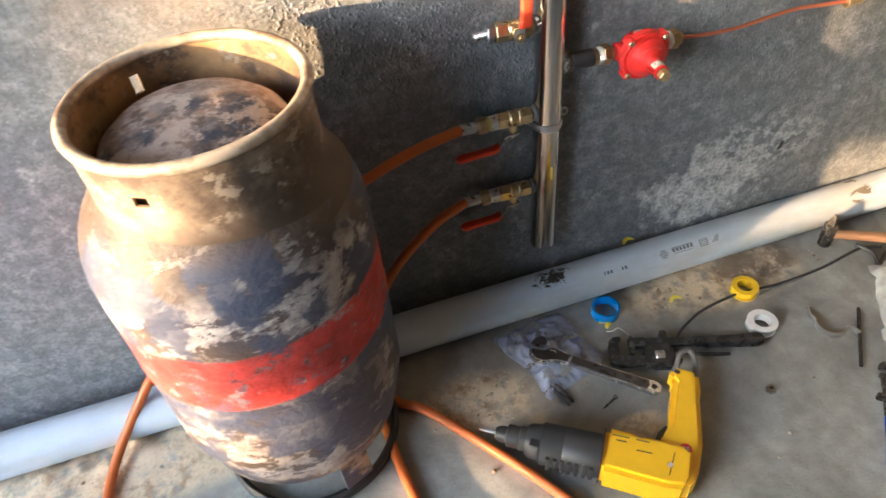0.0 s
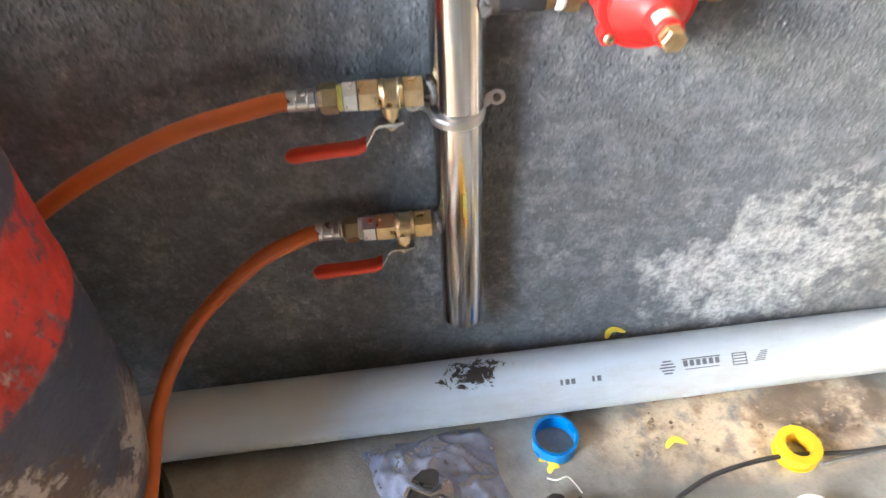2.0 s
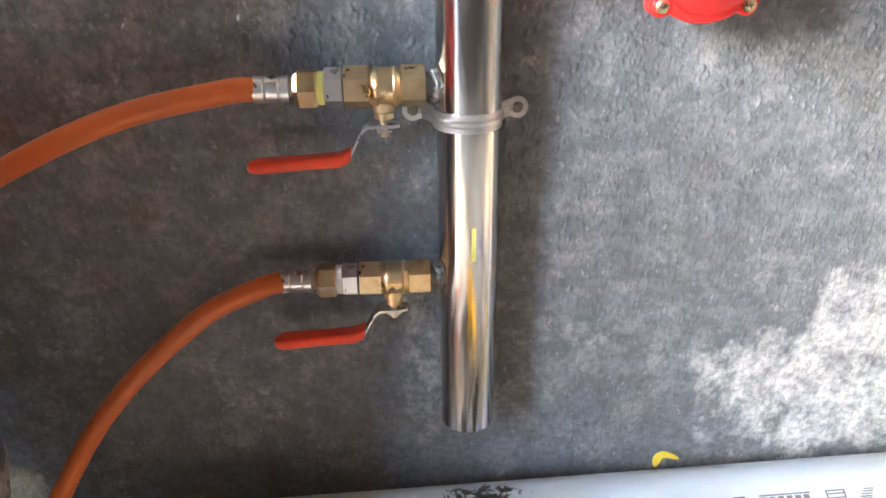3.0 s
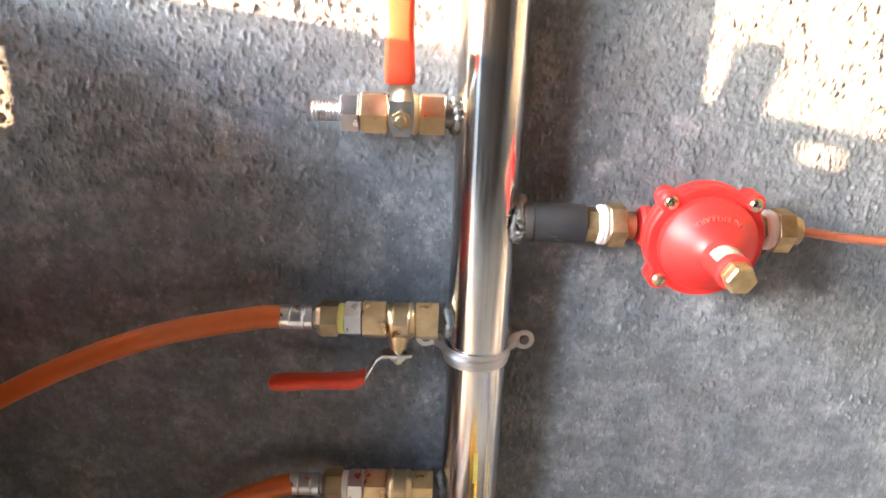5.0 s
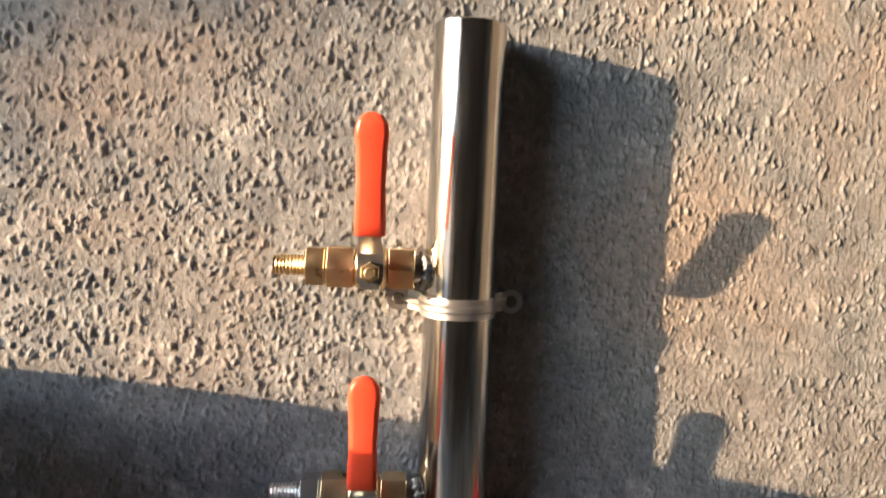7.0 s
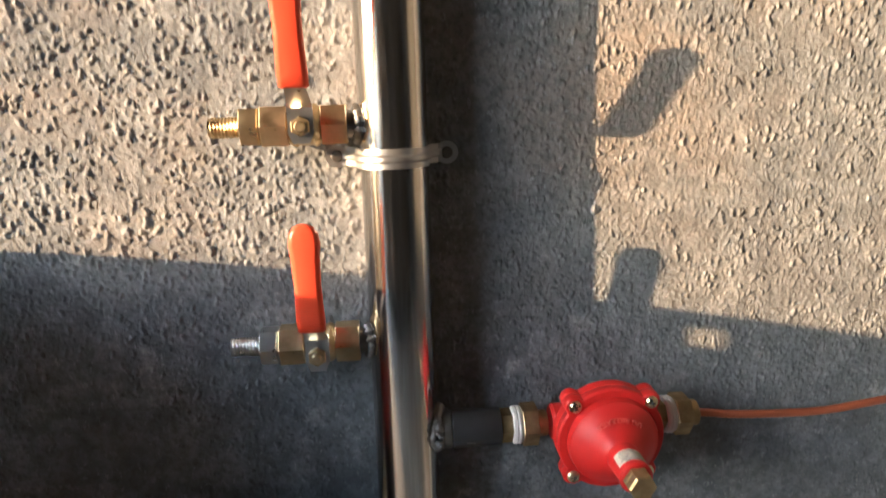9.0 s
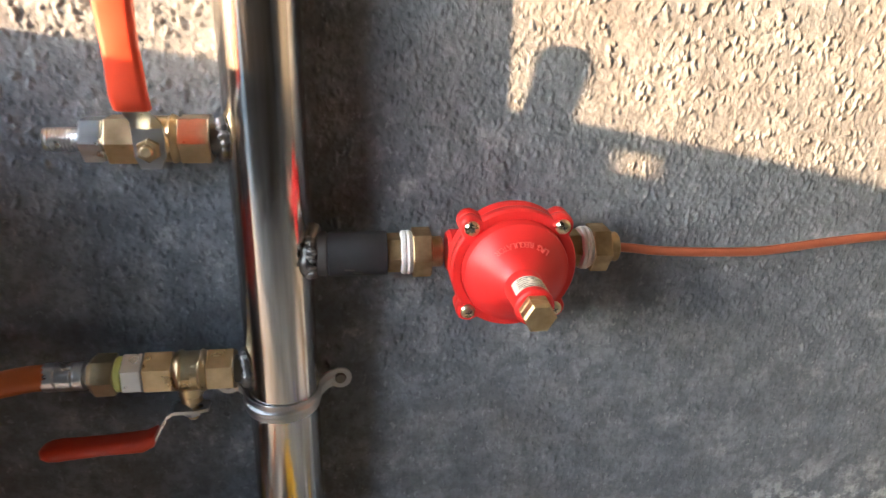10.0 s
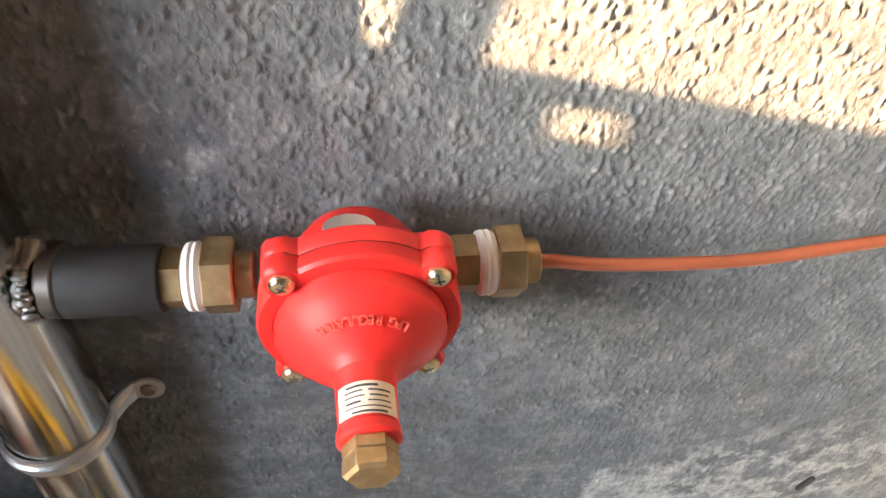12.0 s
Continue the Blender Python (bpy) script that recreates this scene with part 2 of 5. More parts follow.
MAT_WALL, MAT_FLOOR, MAT_STEEL, MAT_BRASS = wall_material(), floor_material(), steel_material(), brass_material()
def dull_brass():
    k = Mat("dull_brown_brass", 0.45, 0.9)
    n = k.noise(90, 5)
    k.color(k.mix(k.ramp(n, [(0.35, 0.0), (0.7, 1.0)]), (0.34, 0.235, 0.115), (0.56, 0.42, 0.23)))
    k.bump(k.noise(400, 3), 0.25, 0.0005)
    return k.m


MAT_DULLBRASS = dull_brass()
MAT_CYL, MAT_PVC = cylinder_material(), pvc_material()
MAT_CEMENT = plain("rough_cement", (0.30, 0.29, 0.27), 0.9, vary=0.25, scale=9, bump=0.5)
MAT_YARD = plain("grey_yard_ground", (0.15, 0.142, 0.132), 0.9, vary=0.25, scale=4, bump=0.5)
# face of the added wall, pale to show bright in the tube
MAT_PALE = plain("pale_reflector_face", (0.55, 0.54, 0.51), 0.9, vary=0.2, scale=6, bump=0.4)
# near-black so the added blocking walls return little bounce light
MAT_DIM = plain("low_bounce_cement", (0.05, 0.049, 0.048), 0.9, vary=0.25, scale=9, bump=0.5)
MAT_ZINC = plain("zinc_plated_steel", (0.62, 0.63, 0.64), 0.3, 1.0, 0.1, 90)
MAT_GALV = plain("galvanised_strap", (0.55, 0.56, 0.57), 0.42, 1.0, 0.15, 50)
MAT_RAW = plain("dull_raw_steel", (0.20, 0.19, 0.18), 0.45, 1.0, 0.3, 60)
MAT_BLACKSTEEL = plain("black_steel", (0.050, 0.051, 0.054), 0.5, 0.3, 0.55, 60, 0.3)
MAT_GRIP = plain("orange_red_vinyl", (0.80, 0.075, 0.028), 0.34, 0.0, 0.12, 60, 0.08)
MAT_RED = plain("red_enamel", (0.70, 0.024, 0.020), 0.46, 0.0, 0.18, 35, 0.2)
MAT_REDWORN = plain("worn_red_enamel", (0.80, 0.11, 0.085), 0.5, 0.0, 0.15, 80, 0.1)
MAT_HOSE = plain("orange_rubber_hose", (0.54, 0.135, 0.027), 0.45, 0.0, 0.2, 40, 0.15)
MAT_COPPER = plain("red_brown_copper_tube", (0.45, 0.135, 0.068), 0.42, 0.45, 0.2, 40, 0.1)
MAT_TAPE = plain("white_thread_tape", (0.80, 0.78, 0.75), 0.7, 0.0, 0.08, 120, 0.4)
MAT_YELLOWRING = plain("yellow_seal", (0.72, 0.68, 0.18), 0.35, 0.0, 0.1, 60)
MAT_WELD = plain("weld_metal", (0.27, 0.26, 0.25), 0.45, 1.0, 0.5, 150, 0.8)


# ---- mesh helpers ----
def sharpen(bm, degrees=32):
    for f in bm.faces:
        f.smooth = True
    for e in bm.edges:
        if len(e.link_faces) == 2 and e.calc_face_angle(0) > radians(degrees):
            e.smooth = False


def part(name, bm, material, parent=None, label="", sharp=32):
    """Links a bmesh as one mesh object, under a thing or a part."""
    if sharp:
        sharpen(bm, sharp)
    me = bpy.data.meshes.new(name)
    bm.to_mesh(me)
    bm.free()
    me.materials.append(material)
    ob = new(name, me)
    ob.parent = parent
    if label:
        ob["label"] = label
    return ob


def thing(name, m, label, category, group="", kind=""):
    ob = new(name)
    ob.empty_display_size = 0.02
    ob.matrix_basis = m
    return tagged(ob, label, category, group, kind)


def joined(*bms):
    out = bmesh.new()
    for b in bms:
        me = bpy.data.meshes.new("tmp")
        b.to_mesh(me)
        b.free()
        out.from_mesh(me)
        bpy.data.meshes.remove(me)
    return out


def moved(bm, m):
    bmesh.ops.transform(bm, matrix=m, verts=bm.verts)
    return bm


def lathe(profile, n=32, m=None, turn=0.0):
    """Revolves (radius, height) pairs about z; radius 0 closes an end."""
    bm = bmesh.new()
    rings = []
    for r, z in profile:
        if r <= 1e-6:
            rings.append([bm.verts.new((0, 0, z))])
        else:
            rings.append([bm.verts.new((r * math.cos(turn + 2 * math.pi * i / n), r * math.sin(turn + 2 * math.pi * i / n), z)) for i in range(n)])
    for a, b in zip(rings, rings[1:]):
        if len(a) == 1 and len(b) == 1:
            continue
        for i in range(n):
            j = (i + 1) % n
            if len(a) == 1:
                bm.faces.new((a[0], b[j], b[i]))
            elif len(b) == 1:
                bm.faces.new((a[i], a[j], b[0]))
            else:
                bm.faces.new((a[i], a[j], b[j], b[i]))
    bmesh.ops.recalc_face_normals(bm, faces=bm.faces)
    return moved(bm, m) if m else bm


def rod(r, z0, z1, n=28, bevel=0.0008, m=None, turn=0.0):
    b = min(bevel, r * 0.4, abs(z1 - z0) * 0.4)
    return lathe([(0, z0), (r - b, z0), (r, z0 + b), (r, z1 - b), (r - b, z1), (0, z1)], n, m, turn)


def hexnut(r, z0, z1, m=None):
    """A hexagon with chamfered corners; r is the corner radius."""
    bm = rod(r, z0, z1, 6, 0.0006, None, math.pi / 6)
    return moved(bm, m) if m else bm


def box(sx, sy, sz, m=None, bevel=0.0, seg=1):
    bm = bmesh.new()
    bmesh.ops.create_cube(bm, size=1.0, matrix=Matrix.Diagonal((sx, sy, sz, 1)))
    if bevel:
        bmesh.ops.bevel(bm, geom=bm.edges[:], offset=bevel, segments=seg, affect="EDGES", profile=0.5)
    return moved(bm, m) if m else bm


def smooth_path(points, n=60):
    """Catmull-Rom through the points."""
    p = [Vector(q) for q in points]
    p = [2 * p[0] - p[1]] + p + [2 * p[-1] - p[-2]]
    segs = len(p) - 3
    out = []
    for i in range(n + 1):
        u = i / n * segs
        k = min(int(u), segs - 1)
        t = u - k
        a, b, c, d = p[k:k + 4]
        out.append(0.5 * ((2 * b) + (c - a) * t + (2 * a - 5 * b + 4 * c - d) * t * t + (3 * b - a - 3 * c + d) * t ** 3))
    return out


def sweep(points, outline, closed_ends=True, up=(0, 0, 1), scale=None):
    """Sweeps a closed outline of (u, v) pairs along points, u across, v up."""
    bm = bmesh.new()
    rings = []
    last = Vector(up)
    for i, p in enumerate(points):
        a, b = points[max(0, i - 1)], points[min(len(points) - 1, i + 1)]
        t = (Vector(b) - Vector(a)).normalized()
        s = t.cross(last)
        if s.length < 1e-5:
            s = t.orthogonal()
        s.normalize()
        last = s.cross(t).normalized()
        k = scale[i] if scale else 1.0
        rings.append([bm.verts.new(Vector(p) + s * u * k + last * v * k) for u, v in outline])
    n = len(outline)
    for a, b in zip(rings, rings[1:]):
        for i in range(n):
            bm.faces.new((a[i], a[(i + 1) % n], b[(i + 1) % n], b[i]))
    if closed_ends:
        bm.faces.new(rings[0][::-1])
        bm.faces.new(rings[-1])
    bmesh.ops.recalc_face_normals(bm, faces=bm.faces)
    return bm


def circle(r, n=14):
    return [(r * math.cos(2 * math.pi * i / n), r * math.sin(2 * math.pi * i / n)) for i in range(n)]


def rounded(w, h, r, n=4):
    """A rounded rectangle outline."""
    out = []
    for cx, cy, a0 in ((w / 2 - r, h / 2 - r, 0), (-w / 2 + r, h / 2 - r, 90), (-w / 2 + r, -h / 2 + r, 180), (w / 2 - r, -h / 2 + r, 270)):
        for i in range(n + 1):
            a = radians(a0 + 90 * i / n)
            out.append((cx + r * math.cos(a), cy + r * math.sin(a)))
    return out


def plate(outline, thick, m=None, bevel=0.0):
    """A flat plate in xy with the given outline, from z=0 to thick."""
    bm = bmesh.new()
    vs = [bm.verts.new((x, y, 0)) for x, y in outline]
    f = bm.faces.new(vs)
    ret = bmesh.ops.extrude_face_region(bm, geom=[f])
    bmesh.ops.translate(bm, verts=[v for v in ret["geom"] if isinstance(v, bmesh.types.BMVert)], vec=(0, 0, thick))
    bmesh.ops.recalc_face_normals(bm, faces=bm.faces)
    if bevel:
        bmesh.ops.bevel(bm, geom=[e for e in bm.edges if e.calc_face_angle(0) > 0.8], offset=bevel, segments=2, affect="EDGES")
    return moved(bm, m) if m else bm


ALONG_X = Matrix.Rotation(radians(90), 4, "Y")        # z becomes +x
ALONG_NX = Matrix.Rotation(radians(-90), 4, "Y")      # z becomes -x
ALONG_NY = Matrix.Rotation(radians(90), 4, "X")       # z becomes -y


# ---- structure ----
def field(nx, nz, sx, sz, rng):
    """Smooth random field of unit variance, with grain sx by sz cells."""
    w = rng.standard_normal((nz, nx))
    kx, kz = np.fft.fftfreq(nx), np.fft.fftfreq(nz)
    f = np.exp(-2 * (np.pi ** 2) * ((kx[None, :] * sx) ** 2 + (kz[:, None] * sz) ** 2))
    a = np.fft.ifft2(np.fft.fft2(w) * f).real
    return a / a.std()


def step(a, lo, hi):
    t = np.clip((a - lo) / (hi - lo), 0, 1)
    return t * t * (3 - 2 * t)


def grid_mesh(name, co, nx, nz, material):
    me = bpy.data.meshes.new(name)
    i = np.arange(nx * nz).reshape(nz, nx)
    q = np.stack((i[:-1, :-1], i[:-1, 1:], i[1:, 1:], i[1:, :-1]), -1).reshape(-1, 4)
    me.vertices.add(nx * nz)
    me.vertices.foreach_set("co", co.astype(np.float32).ravel())
    me.loops.add(q.size)
    me.loops.foreach_set("vertex_index", q.astype(np.int32).ravel())
    me.polygons.add(len(q))
    me.polygons.foreach_set("loop_start", np.arange(0, q.size, 4, dtype=np.int32))
    me.polygons.foreach_set("use_smooth", np.ones(len(q), dtype=bool))
    me.update(calc_edges=True)
    me.materials.append(material)
    return new(name, me)


def plaster_wall():
    """Spatter-plastered wall face: pebbled above, trowelled smoother low down."""
    x0, x1, z1 = -1.12, 0.98, 1.10
    xs = np.concatenate((np.arange(x0, -0.38, 0.0028), np.arange(-0.38, 0.02, 0.00105), np.arange(0.02, 0.46, 0.0009), np.arange(0.46, 0.60, 0.00105), np.arange(0.60, x1, 0.0026)))
    zs = np.concatenate((np.arange(-0.02, 0.34, 0.0022), np.arange(0.34, 0.48, 0.00105), np.arange(0.48, 0.78, 0.0009), np.arange(0.78, 0.97, 0.00105), np.arange(0.97, z1, 0.0026)))
    nx, nz = len(xs), len(zs)
    rng = np.random.default_rng(4)
    X, Z = np.meshgrid(xs, zs)
    c = field(nx, nz, 0.7, 0.8, rng)
    patch = field(nx, nz, 30, 30, rng)
    broad = field(nx, nz, 110, 110, rng)
    # how thickly the spatter sits: dense above, thin on the trowelled foot
    amount = np.clip(0.08 + 0.95 * step(Z + 0.05 * patch, 0.20, 0.60), 0.05, 1.0)
    amount = np.maximum(amount, 0.95 * step(X + 0.03 * patch, -0.02, 0.10) * step(Z + 0.03 * patch, 0.26, 0.50))
    amount = np.maximum(amount, 0.30 * step(X + 0.03 * patch, 0.0, 0.1) * step(Z, 0.12, 0.30))
    amount = np.maximum(amount, 1.0 * step(X + 0.02 * patch, -0.22, -0.06) * step(Z, 0.40, 0.52))
    amount = amount * (1 - 0.6 * step(-X, 0.34, 0.46))
    lumps = np.zeros_like(X)
    wobble = field(nx, nz, 0.8, 0.9, rng)
    for count, r_low, r_high, up_low, up_high in ((26000, 0.0006, 0.0010, 0.00045, 0.0010), (18500, 0.0009, 0.0013, 0.0008, 0.0015), (5200, 0.0013, 0.0019, 0.0010, 0.0017)):
        px, pz = rng.uniform(-0.45, 0.72, count), rng.uniform(0.10, 1.03, count)
        ii, kk = np.searchsorted(xs, px), np.searchsorted(zs, pz)
        keep = rng.random(count) < amount[kk, ii] ** 1.4 * (1 + 0.25 * patch[kk, ii])
        rx = rng.uniform(r_low, r_high, count)
        rz = rx * rng.uniform(1.0, 1.9, count)
        up = rng.uniform(up_low, up_high, count)
        fine = np.where(px > 0.15, 1.0, 0.0)
        up, rx = up * (1 - 0.26 * fine), rx * (1 - 0.10 * fine)
        lean = rng.normal(0, 0.35, count)
        for q in np.nonzero(keep)[0]:
            i0, i1 = np.searchsorted(xs, (px[q] - 1.8 * rx[q], px[q] + 1.8 * rx[q]))
            k0, k1 = np.searchsorted(zs, (pz[q] - 1.5 * rz[q], pz[q] + 1.5 * rz[q]))
            u = (X[k0:k1, i0:i1] - px[q]) / rx[q]
            v = (Z[k0:k1, i0:i1] - pz[q]) / rz[q]
            d = (u + lean[q] * v) ** 2 + v * v * (1 + 0.5 * np.sign(-v) * np.abs(v)) + 0.30 * wobble[k0:k1, i0:i1]
            block = up[q] * np.clip(1 - d, 0, 1) ** 0.5
            lumps[k0:k1, i0:i1] = np.maximum(lumps[k0:k1, i0:i1], block)
    h = lumps + 0.00010 * c + 0.0006 * broad + 0.00025 * patch
    co = np.stack((X, -h, Z), -1)
    return grid_mesh("wall_north", co, nx, nz, MAT_WALL)


tagged(plaster_wall(), "rough grey spatter-plastered wall with chalky white patches", "wall", kind="structure")


def slab(name, x0, x1, y0, y1, z0, z1, material, label, category):
    ob = part(name, box(x1 - x0, y1 - y0, z1 - z0, pose((x0 + x1) / 2, (y0 + y1) / 2, (z0 + z1) / 2)), material, None, "", 0)
    return tagged(ob, label, category, kind="structure")


slab("wall_core", -6.0, 3.0, 0.006, 0.22, -0.05, 3.0, MAT_CEMENT, "plain grey cement wall behind the plaster", "wall")
slab("wall_upper", -6.0, 3.0, 0.0, 0.006, 1.098, 3.0, MAT_WALL, "upper part of the grey plastered wall", "wall")
slab("wall_west_part", -6.0, -1.118, 0.0, 0.006, -0.05, 1.098, MAT_WALL, "outer stretch of the grey plastered wall", "wall")
slab("wall_east_part", 0.978, 3.0, 0.0, 0.006, -0.05, 1.098, MAT_WALL, "further stretch of the grey plastered wall", "wall")
# unseen dark walls and overhead slab, added to narrow where skylight enters
slab("wall_east", 1.3, 1.5, -1.6, 0.22, -0.05, 2.7, MAT_DIM, "added unseen dark side wall that cuts bounce light", "wall")
slab("wall_south_blocker", -1.5, 1.5, -1.8, -1.6, -0.05, 2.7, MAT_DIM, "added unseen dark wall blocking light from behind the camera", "wall")
# unseen pale wall, added to cut low sky and brighten reflections
slab("wall_pale_reflector", -7.6, -1.5, -3.4, -3.2, -0.05, 1.5, MAT_PALE, "added unseen pale wall, blocking low sky and brightening the steel reflection", "wall")
slab("ceiling", -3.1, 1.5, -3.4, 0.22, 2.7, 2.85, MAT_DIM, "added unseen dark slab blocking sky from overhead", "ceiling")


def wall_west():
    """Unseen block with a raking edge, added to shade the upper left wall."""
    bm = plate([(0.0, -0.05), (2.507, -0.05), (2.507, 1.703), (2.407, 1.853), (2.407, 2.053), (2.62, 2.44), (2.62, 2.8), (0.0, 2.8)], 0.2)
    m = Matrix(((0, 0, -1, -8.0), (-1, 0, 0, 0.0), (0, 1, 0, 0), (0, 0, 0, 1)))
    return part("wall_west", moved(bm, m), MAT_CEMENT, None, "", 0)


def sun_block_rails():
    """Unseen rails, two posts and low pier, added to shade floor and right wall."""
    bm = joined(box(0.2, 1.75, 0.33, pose(-8.1, -3.702, 1.933)), box(0.2, 1.75, 0.17, pose(-8.1, -3.702, 1.538)), box(0.2, 0.14, 1.9, pose(-8.1, -3.55, 0.92)), box(0.2, 0.14, 1.9, pose(-8.1, -4.45, 0.92)), box(0.2, 0.32, 1.58, pose(-8.1, -2.668, 0.76)))
    return part("wall_sun_rails", bm, MAT_CEMENT, None, "", 0)


tagged(sun_block_rails(), "added unseen cement rails and pier that shade the floor and right wall", "wall", kind="structure")
tagged(wall_west(), "added unseen cement block with a raking edge that shades the left wall", "wall", kind="structure")
slab("floor_inner", -1.9, 1.45, -1.62, -1.5, -0.2, -0.001, MAT_FLOOR, "worn cement floor towards the back wall", "floor")
slab("ground", -400, 400, -400, 400, -0.3, -0.012, MAT_YARD, "bare grey cement ground of the yard", "ground")


def cement_floor():
    cell = 0.006
    x0, x1, y0, y1 = -1.9, 1.45, -1.5, 0.01
    nx, ny = int((x1 - x0) / cell), int((y1 - y0) / cell)
    rng = np.random.default_rng(9)
    X, Y = np.meshgrid(np.linspace(x0, x1, nx), np.linspace(y0, y1, ny))
    h = 0.0004 * field(nx, ny, 1.2, 1.2, rng) + 0.0007 * field(nx, ny, 8, 8, rng)
    sand = np.zeros_like(X)
    for cx, cy, sx, sy, up in ((0.40, -0.075, 0.24, 0.06, 0.010), (-0.85, -0.125, 0.34, 0.05, 0.016), (-0.2, -0.2, 0.1, 0.06, 0.003)):
        g = np.exp(-(((X - cx) / sx) ** 2 + ((Y - cy) / sy) ** 2) * 1.6)
        sand += up * g * (0.75 + 0.3 * field(nx, ny, 2.5, 2.5, rng))
    return grid_mesh("floor", np.stack((X, Y, h + np.maximum(sand, 0) - 0.001), -1), nx, ny, MAT_FLOOR)


tagged(cement_floor(), "worn grey cement floor with sandy brown patches", "floor", kind="structure")

# ---- manifold on the wall ----
PIPE_Y = -0.0238
PIPE_R = 0.0225
VALVE_Z = (0.7385, 0.590, 0.4400, 0.2915)
REG_X, REG_Z, REG_Y = 0.1420, 0.5200, -0.0290


def manifold():
    t = thing("manifold_pipe", pose(0.001, PIPE_Y, 0.149), "polished steel manifold pipe standing upright on the wall", "pipe")
    part("tube", lathe([(0, 0.002), (PIPE_R - 0.002, 0.0), (PIPE_R, 0.001), (PIPE_R, 0.741), (PIPE_R - 0.001, 0.742), (0, 0.742)], 64), MAT_STEEL, t)
    ways = [(z, ALONG_NX, 0.0088) for z in VALVE_Z] + [(REG_Z, ALONG_X, 0.0125)]
    for z, turn, r in ways:
        m = Matrix.Translation((0, 0, z - 0.149)) @ turn
        part("stub", rod(r, PIPE_R - 0.003, 0.031, 24, 0.0005, m), MAT_RAW, t, "dull welded stub")
        loop, fat = [], []
        for k in range(61):
            a = 2 * math.pi * (k % 60) / 60
            rr = r + 0.0012 + 0.0008 * noise.noise(Vector((a * 3, z * 40, 1)))
            drop = PIPE_R - math.sqrt(max(0, PIPE_R ** 2 - (rr * math.sin(a)) ** 2))
            loop.append(m @ Vector((rr * math.cos(a), rr * math.sin(a), PIPE_R + 0.0012 - drop)))
            fat.append(1.0 + 0.75 * noise.noise(Vector((math.cos(a) * 4, math.sin(a) * 4, z * 30))) + 0.14 * math.sin(a * 15))
        bm = sweep(loop, circle(0.0027 if r < 0.01 else 0.0036, 8), False, scale=fat)
        part("weld_bead", bm, MAT_WELD, t, "lumpy bright weld bead", 70)
    bm = bmesh.new()
    rows = [[bm.verts.new(((PIPE_R + 0.0003) * math.sin(a), -(PIPE_R + 0.0003) * math.cos(a), zz)) for a in (0.02, 0.09, 0.16)] for zz in (0.166, 0.174, 0.184, 0.193)]
    for p, q in zip(rows, rows[1:]):
        for i in range(2):
            bm.faces.new((p[i], p[i + 1], q[i + 1], q[i]))
    part("yellow_mark", bm, MAT_YELLOWRING, t, "small yellow mark on the front of the tube")
    return t


manifold()


def pipe_clamp(z, name="pipe_clamp"):
    t = thing(name, pose(0, PIPE_Y, z), "galvanised saddle clamp round the manifold pipe", "pipe clamp", "clamps on the manifold")
    r, w, th = PIPE_R + 0.0002, 0.0125, 0.0014
    feet = 0.0385
    back = -PIPE_Y - 0.006
    path = [(-feet + 0.003, back), (-0.0305, back - 0.001), (-0.0262, back - 0.006)]
    for i in range(25):
        a = radians(170 + 200 * i / 24)
        path.append((r * math.cos(a), r * math.sin(a)))
    path += [(0.0262, back - 0.006), (0.0305, back - 0.001), (feet - 0.003, back)]
    bm = bmesh.new()
    rings = []
    for i, (x, y) in enumerate(path):
        a, b = path[max(0, i - 1)], path[min(len(path) - 1, i + 1)]
        d = Vector((b[0] - a[0], b[1] - a[1])).normalized()
        nrm = Vector((d.y, -d.x))
        # a raised rib along the middle of the strap
        prof = [(0, -w / 2), (th, -w / 2), (th, -w * 0.22), (th * 1.9, -w * 0.1), (th * 1.9, w * 0.1), (th, w * 0.22), (th, w / 2), (0, w / 2)]
        rings.append([bm.verts.new((x + nrm.x * u, y + nrm.y * u, v)) for u, v in prof])
    for a, b in zip(rings, rings[1:]):
        for i in range(8):
            bm.faces.new((a[i], a[(i + 1) % 8], b[(i + 1) % 8], b[i]))
    bm.faces.new(rings[0][::-1])
    bm.faces.new(rings[-1])
    bmesh.ops.recalc_face_normals(bm, faces=bm.faces)
    part("strap", bm, MAT_GALV, t)
    for s in (-1, 1):
        m = Matrix.Translation((s * (feet - 0.001), back, 0)) @ ALONG_NY
        part("ear", lathe([(0.0030, 0.0), (0.0078, 0.0), (0.0078, 0.0016), (0.0030, 0.0016), (0.0030, 0.0)], 24, m), MAT_GALV, t)
        part("screw", lathe([(0, -0.004), (0.0028, -0.004), (0.0028, 0.0012), (0.0042, 0.0016), (0.0034, 0.0034), (0, 0.004)], 16, m), MAT_RAW, t, "dark screw head")
    return t


pipe_clamp(0.7165)
pipe_clamp(0.4185)


